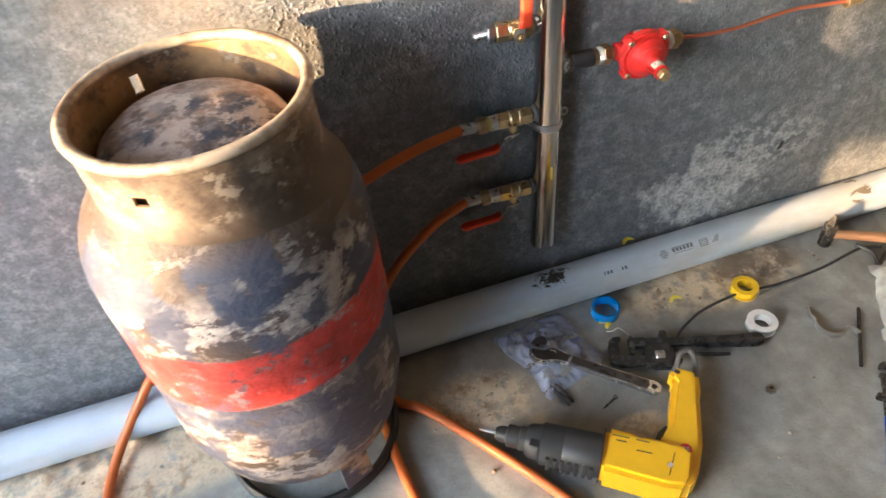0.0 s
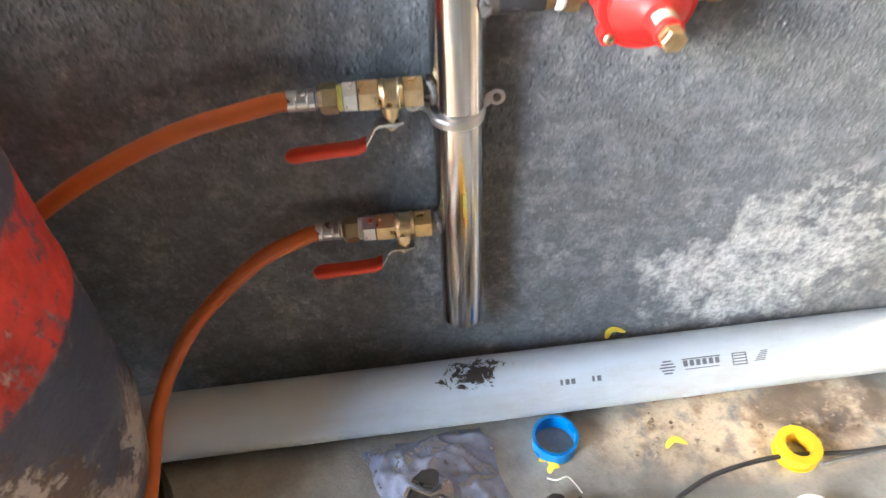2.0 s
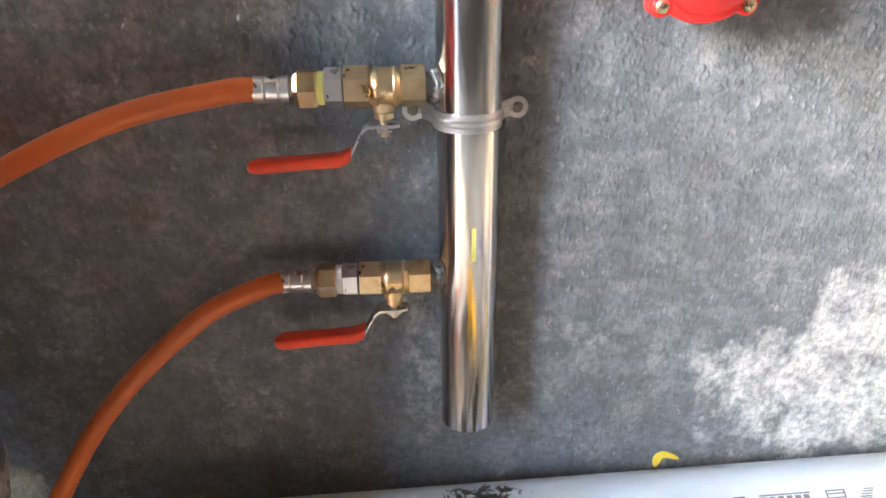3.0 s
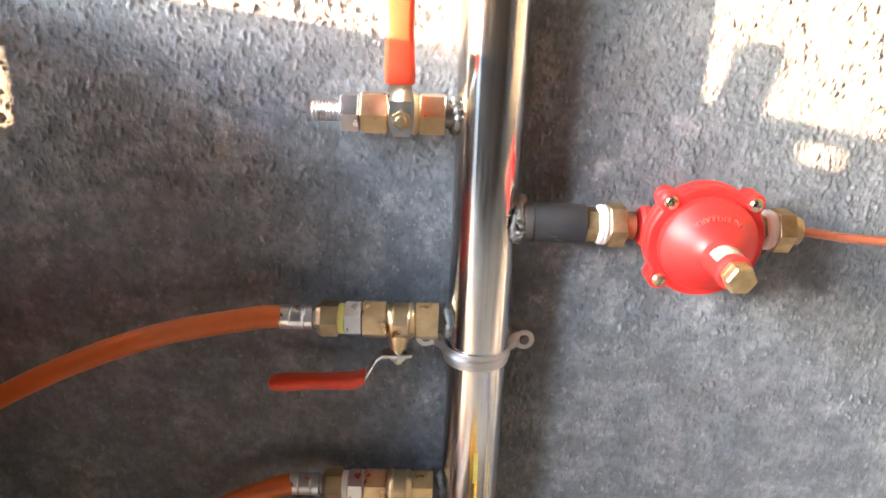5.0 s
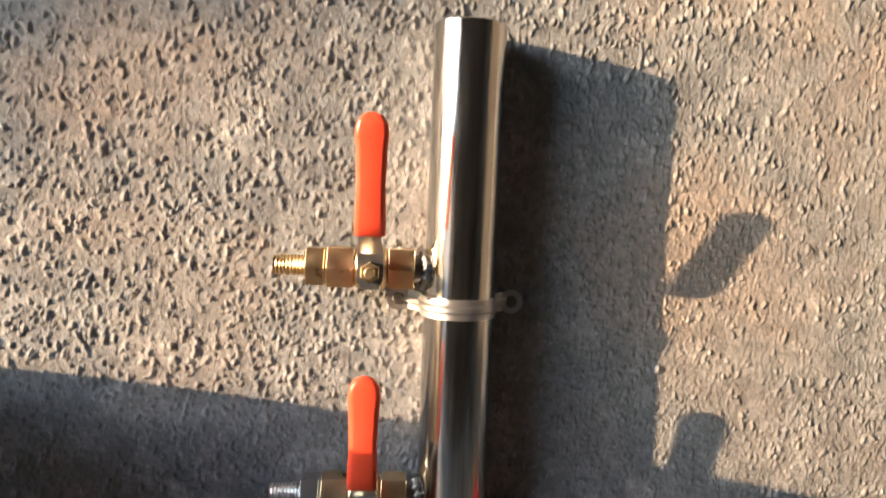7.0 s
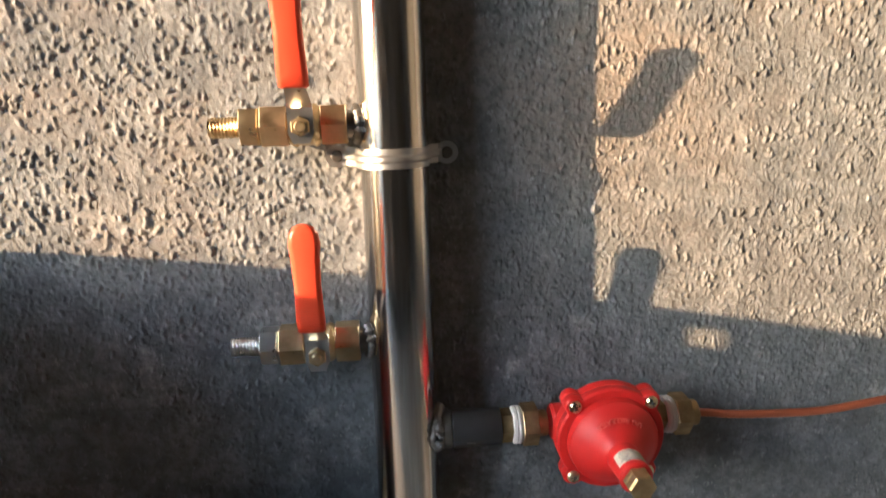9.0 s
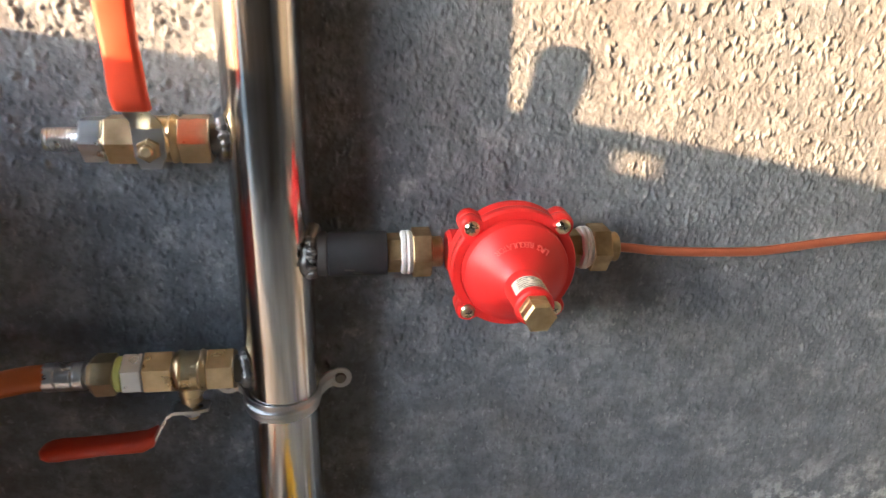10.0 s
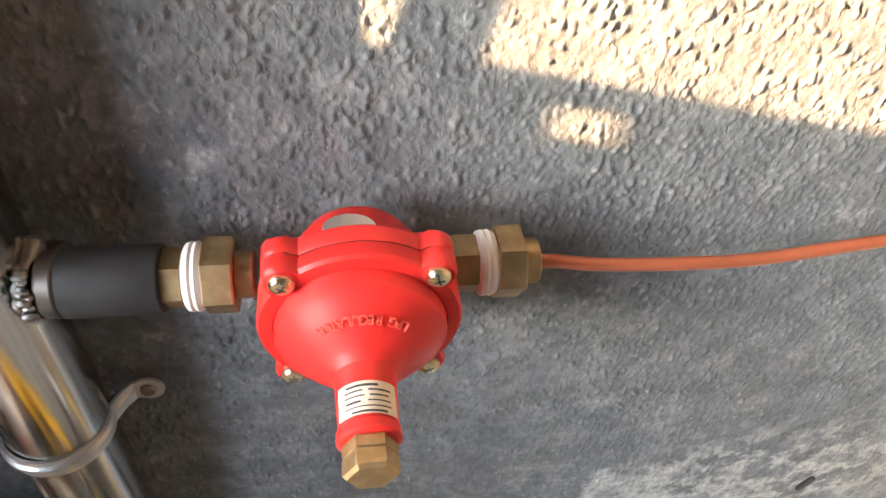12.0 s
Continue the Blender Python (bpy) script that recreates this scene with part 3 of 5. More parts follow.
def ball_valve(m, open_, zinc_tip):
    """Brass ball valve along -x; stem along -y; lever up when shut, along -x when open."""
    words = "brass ball valve with an orange-red lever, " + ("open, feeding an orange hose" if open_ else "shut, its outlet uncapped")
    t = thing("ball_valve", m, words, "valve", "valves on the manifold")
    stem_x = 0.0575 if open_ else 0.0555
    part("inlet_hex", hexnut(0.0142, 0.0285, 0.0450, ALONG_NX), MAT_BRASS, t)
    part("barrel", lathe([(0.0105, 0.0445), (0.0130, 0.0470), (0.0138, 0.0490), (0.0128, 0.0505), (0.0128, 0.0600), (0.0138, 0.0615), (0.0130, 0.0640), (0.0105, 0.0665)], 32, ALONG_NX), MAT_BRASS, t)
    part("outlet_hex", hexnut(0.0142, 0.0660, 0.0830, ALONG_NX), MAT_BRASS, t)
    # stem, gland and nut
    s = Matrix.Translation((-stem_x, 0, 0)) @ ALONG_NY
    part("bonnet", lathe([(0.0075, 0.008), (0.0075, 0.0165), (0.0066, 0.0175), (0.0066, 0.0215), (0, 0.0215)], 24, s), MAT_BRASS, t)
    part("stem", lathe([(0, 0.020), (0.0034, 0.020), (0.0034, 0.0335), (0.0026, 0.0345), (0, 0.0345)], 16, s), MAT_BRASS, t)
    part("stem_nut", hexnut(0.0062, 0.0262, 0.0312, s), MAT_BRASS if not open_ else MAT_ZINC, t)
    # lever in its own frame: x along the lever, z out along the stem
    if open_:
        f = Matrix(((-1, 0, 0, -stem_x), (0, 0, -1, 0), (0, -1, 0, 0), (0, 0, 0, 1)))
    else:
        f = Matrix(((0, -1, 0, -stem_x), (0, 0, -1, 0), (1, 0, 0, 0), (0, 0, 0, 1)))
    far = 1.12 if open_ else 1.07 if zinc_tip else 1.03
    flat = 0.25 if open_ else 0.45 if zinc_tip else 1.0
    line = [(-0.0105, 0.0262), (-0.004, 0.0262), (0.011, 0.0262), (0.015, 0.0292), (0.024, 0.0460), (0.028, 0.0495), (0.080, 0.0495 + 0.012 * flat)]
    width = [0.0050, 0.0078, 0.0078, 0.0072, 0.0062, 0.0062, 0.0062]
    bm = bmesh.new()
    rings = [[bm.verts.new((x, s1 * wd, z + s2 * 0.0011)) for s1, s2 in ((-1, -1), (1, -1), (1, 1), (-1, 1))] for (x, z), wd in zip(line, width)]
    for a, b in zip(rings, rings[1:]):
        for i in range(4):
            bm.faces.new((a[i], a[(i + 1) % 4], b[(i + 1) % 4], b[i]))
    bm.faces.new(rings[0][::-1])
    bm.faces.new(rings[-1])
    bmesh.ops.recalc_face_normals(bm, faces=bm.faces)
    lever = part("lever", moved(bm, f), MAT_ZINC, t, "bent zinc-plated lever")
    # vinyl sleeve on the lever
    bm = bmesh.new()
    spans = [(0.0215, 0.0450, 0.0072, 0.0030), (0.0225, 0.0462, 0.0086, 0.0042), (0.029, 0.0497, 0.0088, 0.0044), (0.050, 0.0546, 0.0080, 0.0042), (0.068, 0.0588, 0.0086, 0.0044), (0.075, 0.0604, 0.0094, 0.0044), (0.081, 0.0617, 0.0086, 0.0042), (0.0848, 0.0625, 0.0060, 0.0034), (0.0865, 0.0629, 0.0025, 0.0018)]
    rings = [[bm.verts.new((x * far, u, z + v)) for u, v in rounded(2 * wd, 2 * hh, min(hh, wd) * 0.75, 3)] for x, z, wd, hh in [(x, z if x < 0.03 else 0.0497 + (z - 0.0497) * flat, wd, hh) for x, z, wd, hh in spans]]
    n = len(rings[0])
    for a, b in zip(rings, rings[1:]):
        for i in range(n):
            bm.faces.new((a[i], a[(i + 1) % n], b[(i + 1) % n], b[i]))
    bm.faces.new(rings[0][::-1])
    bm.faces.new(rings[-1])
    bmesh.ops.recalc_face_normals(bm, faces=bm.faces)
    sleeve = part("sleeve", moved(bm, f), MAT_GRIP, lever, "orange-red vinyl sleeve", 50)
    # outlet fitting
    if open_:
        for dx, w, d in ((-0.0032, 0.0012, 0.0075), (0.0032, 0.0012, 0.0075), (0.0, 0.0052, 0.0012)):
            part("cast_mark", box(w, d, 0.0008, pose(-0.0575 + dx, 0.0, 0.0129)), MAT_BRASS, t)
        part("adapter", hexnut(0.0135, 0.0838, 0.0958, ALONG_NX), MAT_ZINC, t, "zinc-plated hex adapter")
        part("seal_ring", rod(0.0112, 0.0955, 0.1010, 28, 0.001, ALONG_NX), MAT_YELLOWRING if zinc_tip else MAT_TAPE, t, "yellowish seal ring" if zinc_tip else "white thread tape")
        part("swivel_nut", lathe([(0, 0.1010), (0.0128, 0.1010), (0.0135, 0.1020), (0.0135, 0.1130), (0.0105, 0.1165), (0, 0.1165)], 6, ALONG_NX), MAT_BRASS, t)
        part("ferrule", lathe([(0.0066, 0.1160), (0.0070, 0.1185), (0.0090, 0.1195), (0.0090, 0.1245), (0.0083, 0.1255), (0.0090, 0.1265), (0.0090, 0.1345), (0.0083, 0.1355), (0.0090, 0.1365), (0.0090, 0.1430), (0.0060, 0.1435)], 24, ALONG_NX), MAT_ZINC, t, "crimped shiny ferrule")
    else:
        tip = MAT_ZINC if zinc_tip else MAT_BRASS
        part("nipple_hex", hexnut(0.0132, 0.0842, 0.0960, ALONG_NX), tip, t)
        prof = [(0.0062, 0.0955)]
        for i in range(9):
            z = 0.0970 + i * 0.0021
            prof += [(0.0068, z), (0.0060, z + 0.00105)]
        prof += [(0.0064, 0.1160), (0.0042, 0.1164), (0.0040, 0.104), (0, 0.104)]
        part("thread", lathe(prof, 28, ALONG_NX), tip, t)
    return t


for i, z in enumerate(VALVE_Z):
    turn = Matrix.Rotation(radians(86 if i > 1 else -1), 4, "X")
    ball_valve(Matrix.Translation((0, PIPE_Y, z)) @ turn, i > 1, i in (1, 2))


def hose(points, name, label, r=0.0083, n=90, mat=MAT_HOSE, cat="hose"):
    ob = part(name, sweep(smooth_path(points, n), circle(r, 16)), mat, None, "", 60)
    return tagged(ob, label, cat)


hose([(-0.139, PIPE_Y, 0.4405), (-0.165, -0.028, 0.4395), (-0.24, -0.034, 0.424), (-0.33, -0.036, 0.385), (-0.43, -0.04, 0.325), (-0.56, -0.045, 0.25), (-0.70, -0.06, 0.15), (-0.80, -0.12, 0.05), (-0.84, -0.19, 0.009), (-0.84, -0.30, 0.0088), (-0.76, -0.46, 0.0088), (-0.6, -0.6, 0.0088)],
     "gas_hose", "orange rubber gas hose drooping from the open valve to the floor")
hose([(-0.139, PIPE_Y, 0.2915), (-0.158, -0.029, 0.2895), (-0.21, -0.035, 0.265), (-0.29, -0.045, 0.19), (-0.345, -0.075, 0.105), (-0.365, -0.13, 0.035), (-0.37, -0.18, 0.0085), (-0.367, -0.25, 0.0088), (-0.36, -0.32, 0.0088), (-0.34, -0.42, 0.0088), (-0.30, -0.55, 0.0088)],
     "gas_hose", "orange rubber gas hose bending down past the cylinder")
hose([(-0.352, -0.165, 0.0090), (-0.335, -0.185, 0.0090), (-0.295, -0.215, 0.0088), (-0.24, -0.282, 0.0088), (-0.178, -0.363, 0.0088), (-0.12, -0.45, 0.0088), (-0.06, -0.56, 0.0088)],
     "gas_hose", "loose orange rubber hose lying across the floor")

# ---- regulator and its fittings ----
RX = Matrix.Translation((0, PIPE_Y, REG_Z))


def coupling():
    t = thing("pipe_coupling", pose(0, REG_Y, REG_Z), "black steel coupling welded to the manifold", "pipe coupling")
    part("sleeve", lathe([(0, 0.0330), (0.0124, 0.0330), (0.0136, 0.0340), (0.0136, 0.0675), (0.0132, 0.0684), (0.0118, 0.0688), (0, 0.0688)], 48, ALONG_X), MAT_BLACKSTEEL, t)
    part("end_ring", lathe([(0, 0.0262), (0.0122, 0.0264), (0.0132, 0.0276), (0.0134, 0.0322), (0.0124, 0.0331), (0, 0.0331)], 48, ALONG_X), MAT_RAW, t, "grey end ring scorched by the weld")
    rng = random.Random(8)
    bm = bmesh.new()
    for k in range(44):
        a = 2 * math.pi * k / 44 + rng.uniform(-0.2, 0.2)
        r = rng.uniform(0.0013, 0.0026)
        p = Vector((0.0255 + rng.uniform(-0.002, 0.002) - 0.0035 * abs(math.sin(a)), 0.0132 * math.cos(a), 0.0132 * math.sin(a)))
        bmesh.ops.create_icosphere(bm, subdivisions=2, radius=r, matrix=Matrix.Translation(p) @ Matrix.Diagonal((1.25, 1, 0.8, 1)))
    tagged(part("weld_bead", bm, MAT_WELD, t, "lumpy dark weld round the joint", 80), kind="stuff")
    for k in range(3):
        part("weld_spatter", box(0.006, 0.0004, 0.0012, Matrix.Rotation(radians(24 + 14 * k), 4, "X") @ pose(0.046 + 0.005 * k, -0.0137, 0, 0, 6, 0)), MAT_RAW, t)
    return t


def nipple(x0, flip):
    t = thing("hex_nipple", pose(x0, REG_Y, REG_Z), "brass hex nipple wrapped in white thread tape", "pipe fitting", "brass fittings")
    inner = 0.0112 if flip else 0.0080
    part("hexagon", hexnut(0.0122, 0.0, inner, ALONG_X), MAT_DULLBRASS, t)
    tape = [(0, inner), (0.0118, inner), (0.0132, inner + 0.0008), (0.0137, inner + 0.0026), (0.0132, inner + 0.0036), (0.0138, inner + 0.0050), (0.0126, inner + 0.0074), (0, inner + 0.0074)]
    part("thread_tape", lathe(tape, 40, ALONG_X), MAT_TAPE, t, "lumpy white thread tape")
    nut = inner + 0.0072
    part("union_nut", hexnut(0.0155, nut, nut + 0.0115, ALONG_X), MAT_DULLBRASS, t)
    part("collar", rod(0.0095, nut + 0.0112, nut + 0.0185, 24, 0.0006, ALONG_X), MAT_DULLBRASS, t)
    return t


coupling()
nipple(0.0688, False)


def lobed(r, lobe, spread, n=96):
    """Outline of a round plate with four screw lobes on the diagonals."""
    out = []
    for i in range(n):
        a = 2 * math.pi * i / n
        best = r
        for k in range(4):
            b = radians(45 + 90 * k)
            d = math.cos(a - b) * spread
            s = math.sin(a - b) * spread
            if abs(s) < lobe and d > 0:
                best = max(best, d + math.sqrt(lobe ** 2 - s ** 2))
        out.append((best * math.cos(a), best * math.sin(a)))
    return out


def regulator():
    t = thing("gas_regulator", pose(REG_X, REG_Y, REG_Z, 2.0), "red enamelled gas regulator on the manifold outlet", "gas regulator")
    spread = 0.0267 * math.sqrt(2)
    n = 96
    # back body, local z is out from the wall
    low = lobed(0.0378, 0.0070, spread)

    def stack(layers, cap0=True, cap1=True):
        bm = bmesh.new()
        rings = [[bm.verts.new((x * s, y * s, z)) for x, y in o] for o, s, z in layers]
        m = len(rings[0])
        for a, b in zip(rings, rings[1:]):
            for i in range(m):
                bm.faces.new((a[i], a[(i + 1) % m], b[(i + 1) % m], b[i]))
        if cap0:
            bm.faces.new(rings[0][::-1])
        if cap1:
            bm.faces.new(rings[-1])
        bmesh.ops.recalc_face_normals(bm, faces=bm.faces)
        return bm

    rnd = circle(0.0352, n)
    body = part("body", moved(stack([(rnd, 0.45, -0.015), (rnd, 0.62, -0.013), (rnd, 0.74, -0.005), (rnd, 0.82, 0.009), (low, 0.97, 0.0125), (low, 1.0, 0.0140), (low, 1.0, 0.0195), (low, 0.985, 0.0205)]), ALONG_NY), MAT_RED, t)
    cov = part("cover", moved(stack([(low, 0.985, 0.0212), (low, 1.0, 0.0222), (low, 1.0, 0.0275), (low, 0.975, 0.0290), (rnd, 0.915, 0.0292), (rnd, 0.900, 0.0286), (rnd, 0.890, 0.0292), (rnd, 0.888, 0.0335), (rnd, 0.875, 0.0348), (rnd, 0.84, 0.0355), (rnd, 0.76, 0.0382), (rnd, 0.66, 0.0415), (rnd, 0.55, 0.0447), (rnd, 0.44, 0.0473), (rnd, 0.37, 0.0492), (rnd, 0.335, 0.0508), (rnd, 0.315, 0.0515), (rnd, 0.306, 0.0530), (rnd, 0.284, 0.0730)]), ALONG_NY), MAT_RED, t)
    part("gasket", moved(stack([(low, 0.975, 0.0200), (low, 0.975, 0.0216)]), ALONG_NY), MAT_BLACKSTEEL, t)
    part("throat_ring", lathe([(0.0099, 0.0715), (0.0108, 0.0725), (0.0108, 0.0755), (0.0095, 0.0765), (0, 0.0765)], 32, ALONG_NY), MAT_RED, cov)
    part("cap_nut", lathe([(0, 0.0755), (0.0082, 0.0760), (0.0091, 0.0770), (0.0091, 0.0805), (0.0083, 0.0810), (0.0091, 0.0815), (0.0091, 0.0866), (0.0079, 0.0880), (0, 0.0880)], 6, ALONG_NY), MAT_DULLBRASS, t, "worn brass cap nut")
    for k in range(4):
        a = radians(45 + 90 * k)
        m = ALONG_NY @ Matrix.Translation((spread * math.cos(a), spread * math.sin(a), 0.0280))
        part("boss", rod(0.0062, -0.010, 0.0012, 20, 0.0006, m), MAT_RED, cov)
        s = part("screw", lathe([(0, 0.0010), (0.0045, 0.0012), (0.0044, 0.0024), (0.0034, 0.0036), (0.0015, 0.0042), (0, 0.0043)], 20, m), MAT_BRASSY, t, "brassy cross-head screw")
        for turn in (20, 110):
            part("slot", box(0.0036, 0.0006, 0.0006, m @ pose(0, 0, 0.0041, 0, 0, turn + 31 * k)), MAT_BLACKSTEEL, s)
    # side ports
    for d in (ALONG_X, ALONG_NX):
        part("port", lathe([(0, 0.020), (0.0135, 0.020), (0.0135, 0.0345), (0.0115, 0.0365), (0, 0.0365)], 28, d), MAT_RED, t)
    # oval cast plate on the crown
    part("oval_plate", moved(rod(0.0098, 0.0, 0.0012, 32, 0.0004), Matrix.Translation((-0.003, -0.0050, 0.0274)) @ Matrix.Rotation(radians(12), 4, "X") @ Matrix.Diagonal((1, 0.62, 1, 1))), MAT_ZINC, t, "worn silvery oval plate")
    # paper label round the throat
    bm = bmesh.new()
    rr = 0.01062
    cols = 16
    rows = [[bm.verts.new((rr * math.sin(a), -z, rr * math.cos(a))) for a in (radians(-62 + 124 * i / cols) for i in range(cols + 1))] for z in (0.0590, 0.0712)]
    for i in range(cols):
        bm.faces.new((rows[0][i], rows[0][i + 1], rows[1][i + 1], rows[1][i]))
    return t, cov, bm


MAT_BRASSY = plain("yellow_zinc_screw", (0.70, 0.62, 0.40), 0.28, 1.0, 0.15, 120)
MAT_LABEL = plain("cream_paper_label", (0.70, 0.64, 0.52), 0.7, 0.0, 0.12, 60)
MAT_INK = plain("dark_print", (0.05, 0.045, 0.04), 0.7)
reg, reg_cover, label_bm = regulator()
paper = part("paper_label", label_bm, MAT_LABEL, reg, "cream paper label with small print", 80)
for ob_z, a0, a1, w in ((0.0615, -40, 20, 0.0010), (0.0635, -45, -8, 0.0007), (0.0635, 2, 45, 0.0007), (0.0655, -45, -5, 0.0006), (0.0655, 4, 40, 0.0006), (0.0675, -42, -12, 0.0009), (0.0675, 0, 44, 0.0005), (0.0695, -45, 44, 0.0005), (0.0712, -30, 35, 0.0008)):
    bm = bmesh.new()
    cols = 8
    rows = [[bm.verts.new((0.01074 * math.sin(a), -z + 0.0013, 0.01074 * math.cos(a))) for a in (radians(a0 + (a1 - a0) * i / cols) for i in range(cols + 1))] for z in (ob_z, ob_z + w)]
    for i in range(cols):
        bm.faces.new((rows[0][i], rows[0][i + 1], rows[1][i + 1], rows[1][i]))
    part("print_line", bm, MAT_INK, paper, "", 80)


def letters(text, size, depth, material, parent, m, name="lettering"):
    """Lettering as a mesh of the built-in font."""
    cu = bpy.data.curves.new("text", "FONT")
    cu.body, cu.size, cu.extrude, cu.align_x, cu.align_y = text, size, depth, "CENTER", "CENTER"
    tmp = bpy.data.objects.new("text", cu)
    scene.collection.objects.link(tmp)
    me = bpy.data.meshes.new_from_object(tmp.evaluated_get(bpy.context.evaluated_depsgraph_get()))
    bpy.data.objects.remove(tmp)
    bpy.data.curves.remove(cu)
    bm = bmesh.new()
    bm.from_mesh(me)
    bpy.data.meshes.remove(me)
    ob = part(name, moved(bm, m), material, parent, "", 0)
    return ob


# cast words round the crown of the cover, read from above
for i, ch in enumerate("LPG REGULATOR"):
    if ch == " ":
        continue
    a = radians(50 + 80 * i / 12)
    r = 0.0222
    m = ALONG_NY @ Matrix.Translation((r * math.cos(a), r * math.sin(a), 0.0429)) @ Matrix.Rotation(a + math.pi / 2, 4, "Z") @ Matrix.Rotation(radians(27), 4, "X")
    letters(ch, 0.0046, 0.0007, MAT_REDWORN, reg_cover, m, "cast_letter")

nip = nipple(REG_X + 0.0365, True)
hose([(0.2085, REG_Y, REG_Z), (0.224, REG_Y, 0.5188), (0.245, -0.030, 0.5165), (0.28, -0.03, 0.5145), (0.32, -0.029, 0.514), (0.37, -0.027, 0.5185), (0.42, -0.025, 0.521), (0.47, -0.025, 0.5175), (0.515, -0.025, 0.5145)], "copper_tube", "thin red-brown copper gas tube along the wall", 0.0030, 60, MAT_COPPER, "copper tube")


def end_fitting():
    t = thing("tube_fitting", pose(0.512, -0.025, 0.5145), "brass compression fitting on a black tube", "pipe fitting")
    part("nut", hexnut(0.0105, 0.0, 0.012, ALONG_X), MAT_BRASS, t)
    part("body", hexnut(0.0085, 0.012, 0.030, ALONG_X), MAT_BRASS, t)
    part("tail", rod(0.0055, 0.030, 0.32, 20, 0.0005, ALONG_X), MAT_BLACKSTEEL, t, "black tail tube")
    return t


end_fitting()

# ---- gas cylinder ----
CYL = (-0.489, -0.186)


MAT_RUBBER = plain("black_rubber", (0.018, 0.018, 0.019), 0.55, 0.0, 0.3, 50, 0.2)


def gas_cylinder():
    t = thing("gas_cylinder", pose(CYL[0], CYL[1], 0, 0, 0, 0), "battered blue gas cylinder with a red band and rusty collar", "gas cylinder")
    R = 0.1735
    t.scale = (1, 1, 0.988)
    prof = [(0, 0.050), (0.06, 0.052), (0.11, 0.066), (0.140, 0.090), (0.157, 0.120), (0.164, 0.155), (R, 0.20), (R, 0.352), (R + 0.0012, 0.356), (R + 0.0012, 0.362), (R, 0.366), (R, 0.50)]
    for i in range(1, 15):
        u = i / 14
        a = u * math.pi / 2
        prof.append((R * max(0, math.cos(a)) ** 0.82, 0.50 + 0.145 * math.sin(a) ** 0.95))
    prof[-1] = (0, 0.645)
    prof = [(x, z + 0.032 * float(step(-x, -0.126, -0.095)) if z > 0.5 else z) for x, z in prof]
    part("shell", lathe(prof, 96), MAT_CYL, t)
    # collar with two round holes
    bm = bmesh.new()
    n = 150
    zs = [0.565, 0.582, 0.612, 0.640, 0.650, 0.662, 0.6740, 0.6825, 0.6905, 0.694]
    ro = 0.1295
    holes = ((radians(-116), (4,)), (radians(122), (4, 5)), (radians(-2.4), (6, 7)))

    def ring(r0):
        out = []
        for z in zs:
            rad = r0 + 0.026 * float(step(-z, -0.618, -0.560)) ** 1.5
            out.append([bm.verts.new((0.007 + rad * math.cos(2 * math.pi * i / n - 0.0079), rad * math.sin(2 * math.pi * i / n - 0.0079), z)) for i in range(n)])
        return out
    outer, inner = ring(ro), ring(ro - 0.0035)

    def open_cell(i, k):
        a = 2 * math.pi * (i + 0.5) / n
        return any(abs((a - h + math.pi) % (2 * math.pi) - math.pi) < 0.050 and k in levels for h, levels in holes) or (abs(a - radians(190)) < 0.04 and k == 3)
    for k in range(len(zs) - 1):
        for i in range(n):
            j = (i + 1) % n
            if open_cell(i, k):
                continue
            bm.faces.new((outer[k][i], outer[k][j], outer[k + 1][j], outer[k + 1][i]))
            bm.faces.new((inner[k][j], inner[k][i], inner[k + 1][i], inner[k + 1][j]))
            for (di, dk, e) in ((1, 0, ((j, k), (j, k + 1))), (-1, 0, ((i, k + 1), (i, k))), (0, 1, ((j, k + 1), (i, k + 1))), (0, -1, ((i, k), (j, k)))):
                kk = k + dk
                if 0 <= kk < len(zs) - 1 and open_cell((i + di) % n, kk):
                    (p, a), (q, b) = e
                    bm.faces.new((outer[a][p], outer[b][q], inner[b][q], inner[a][p]))
    bmesh.ops.recalc_face_normals(bm, faces=bm.faces)
    part("collar", bm, MAT_COLLAR, t, "rusty collar with small holes", 50)
    # rolled rim
    bm = bmesh.new()
    ring_path = [Vector((0.007 + 0.1285 * math.cos(2 * math.pi * i / 96), 0.1285 * math.sin(2 * math.pi * i / 96), 0.6955)) for i in range(97)]
    part("rolled_rim", sweep(ring_path, circle(0.0068, 12), False), MAT_RIM, t, "worn bare-metal rolled rim", 60)
    part("foot_hoop", lathe([(0.137, 0.0), (0.145, 0.0), (0.149, 0.006), (0.149, 0.020), (0.144, 0.025), (0.137, 0.020), (0.137, 0.0)], 72), MAT_RUBBER, t, "black foot hoop")
    for k in range(3):
        a = radians(55 + 120 * k)
        part("foot_leg", box(0.006, 0.05, 0.085, Matrix.Rotation(a, 4, "Z") @ pose(0.140, 0, 0.060), 0.001), MAT_CYL, t)
    return t


k = Mat("worn_rim_metal", 0.42, 0.35)
k.color(k.mix(k.ramp(k.noise(16, 6, 0.7), [(0.40, 0.0), (0.60, 1.0)]), (0.22, 0.15, 0.10), (0.60, 0.53, 0.43)))
k.bump(k.noise(60, 4), 0.3, 0.001)
MAT_RIM = k.m
k = Mat("rusty_worn_collar", 0.6, 0.1)
n1, n2 = k.noise(7, 6, 0.65), k.noise(24, 6, 0.7, shift=(4, 4, 4))
c1 = k.mix(k.ramp(n1, [(0.38, 0.0), (0.62, 1.0)]), (0.060, 0.038, 0.025), (0.36, 0.22, 0.105))
c1 = k.mix(k.ramp(n2, [(0.55, 0.0), (0.64, 0.8)]), c1, (0.045, 0.034, 0.028))
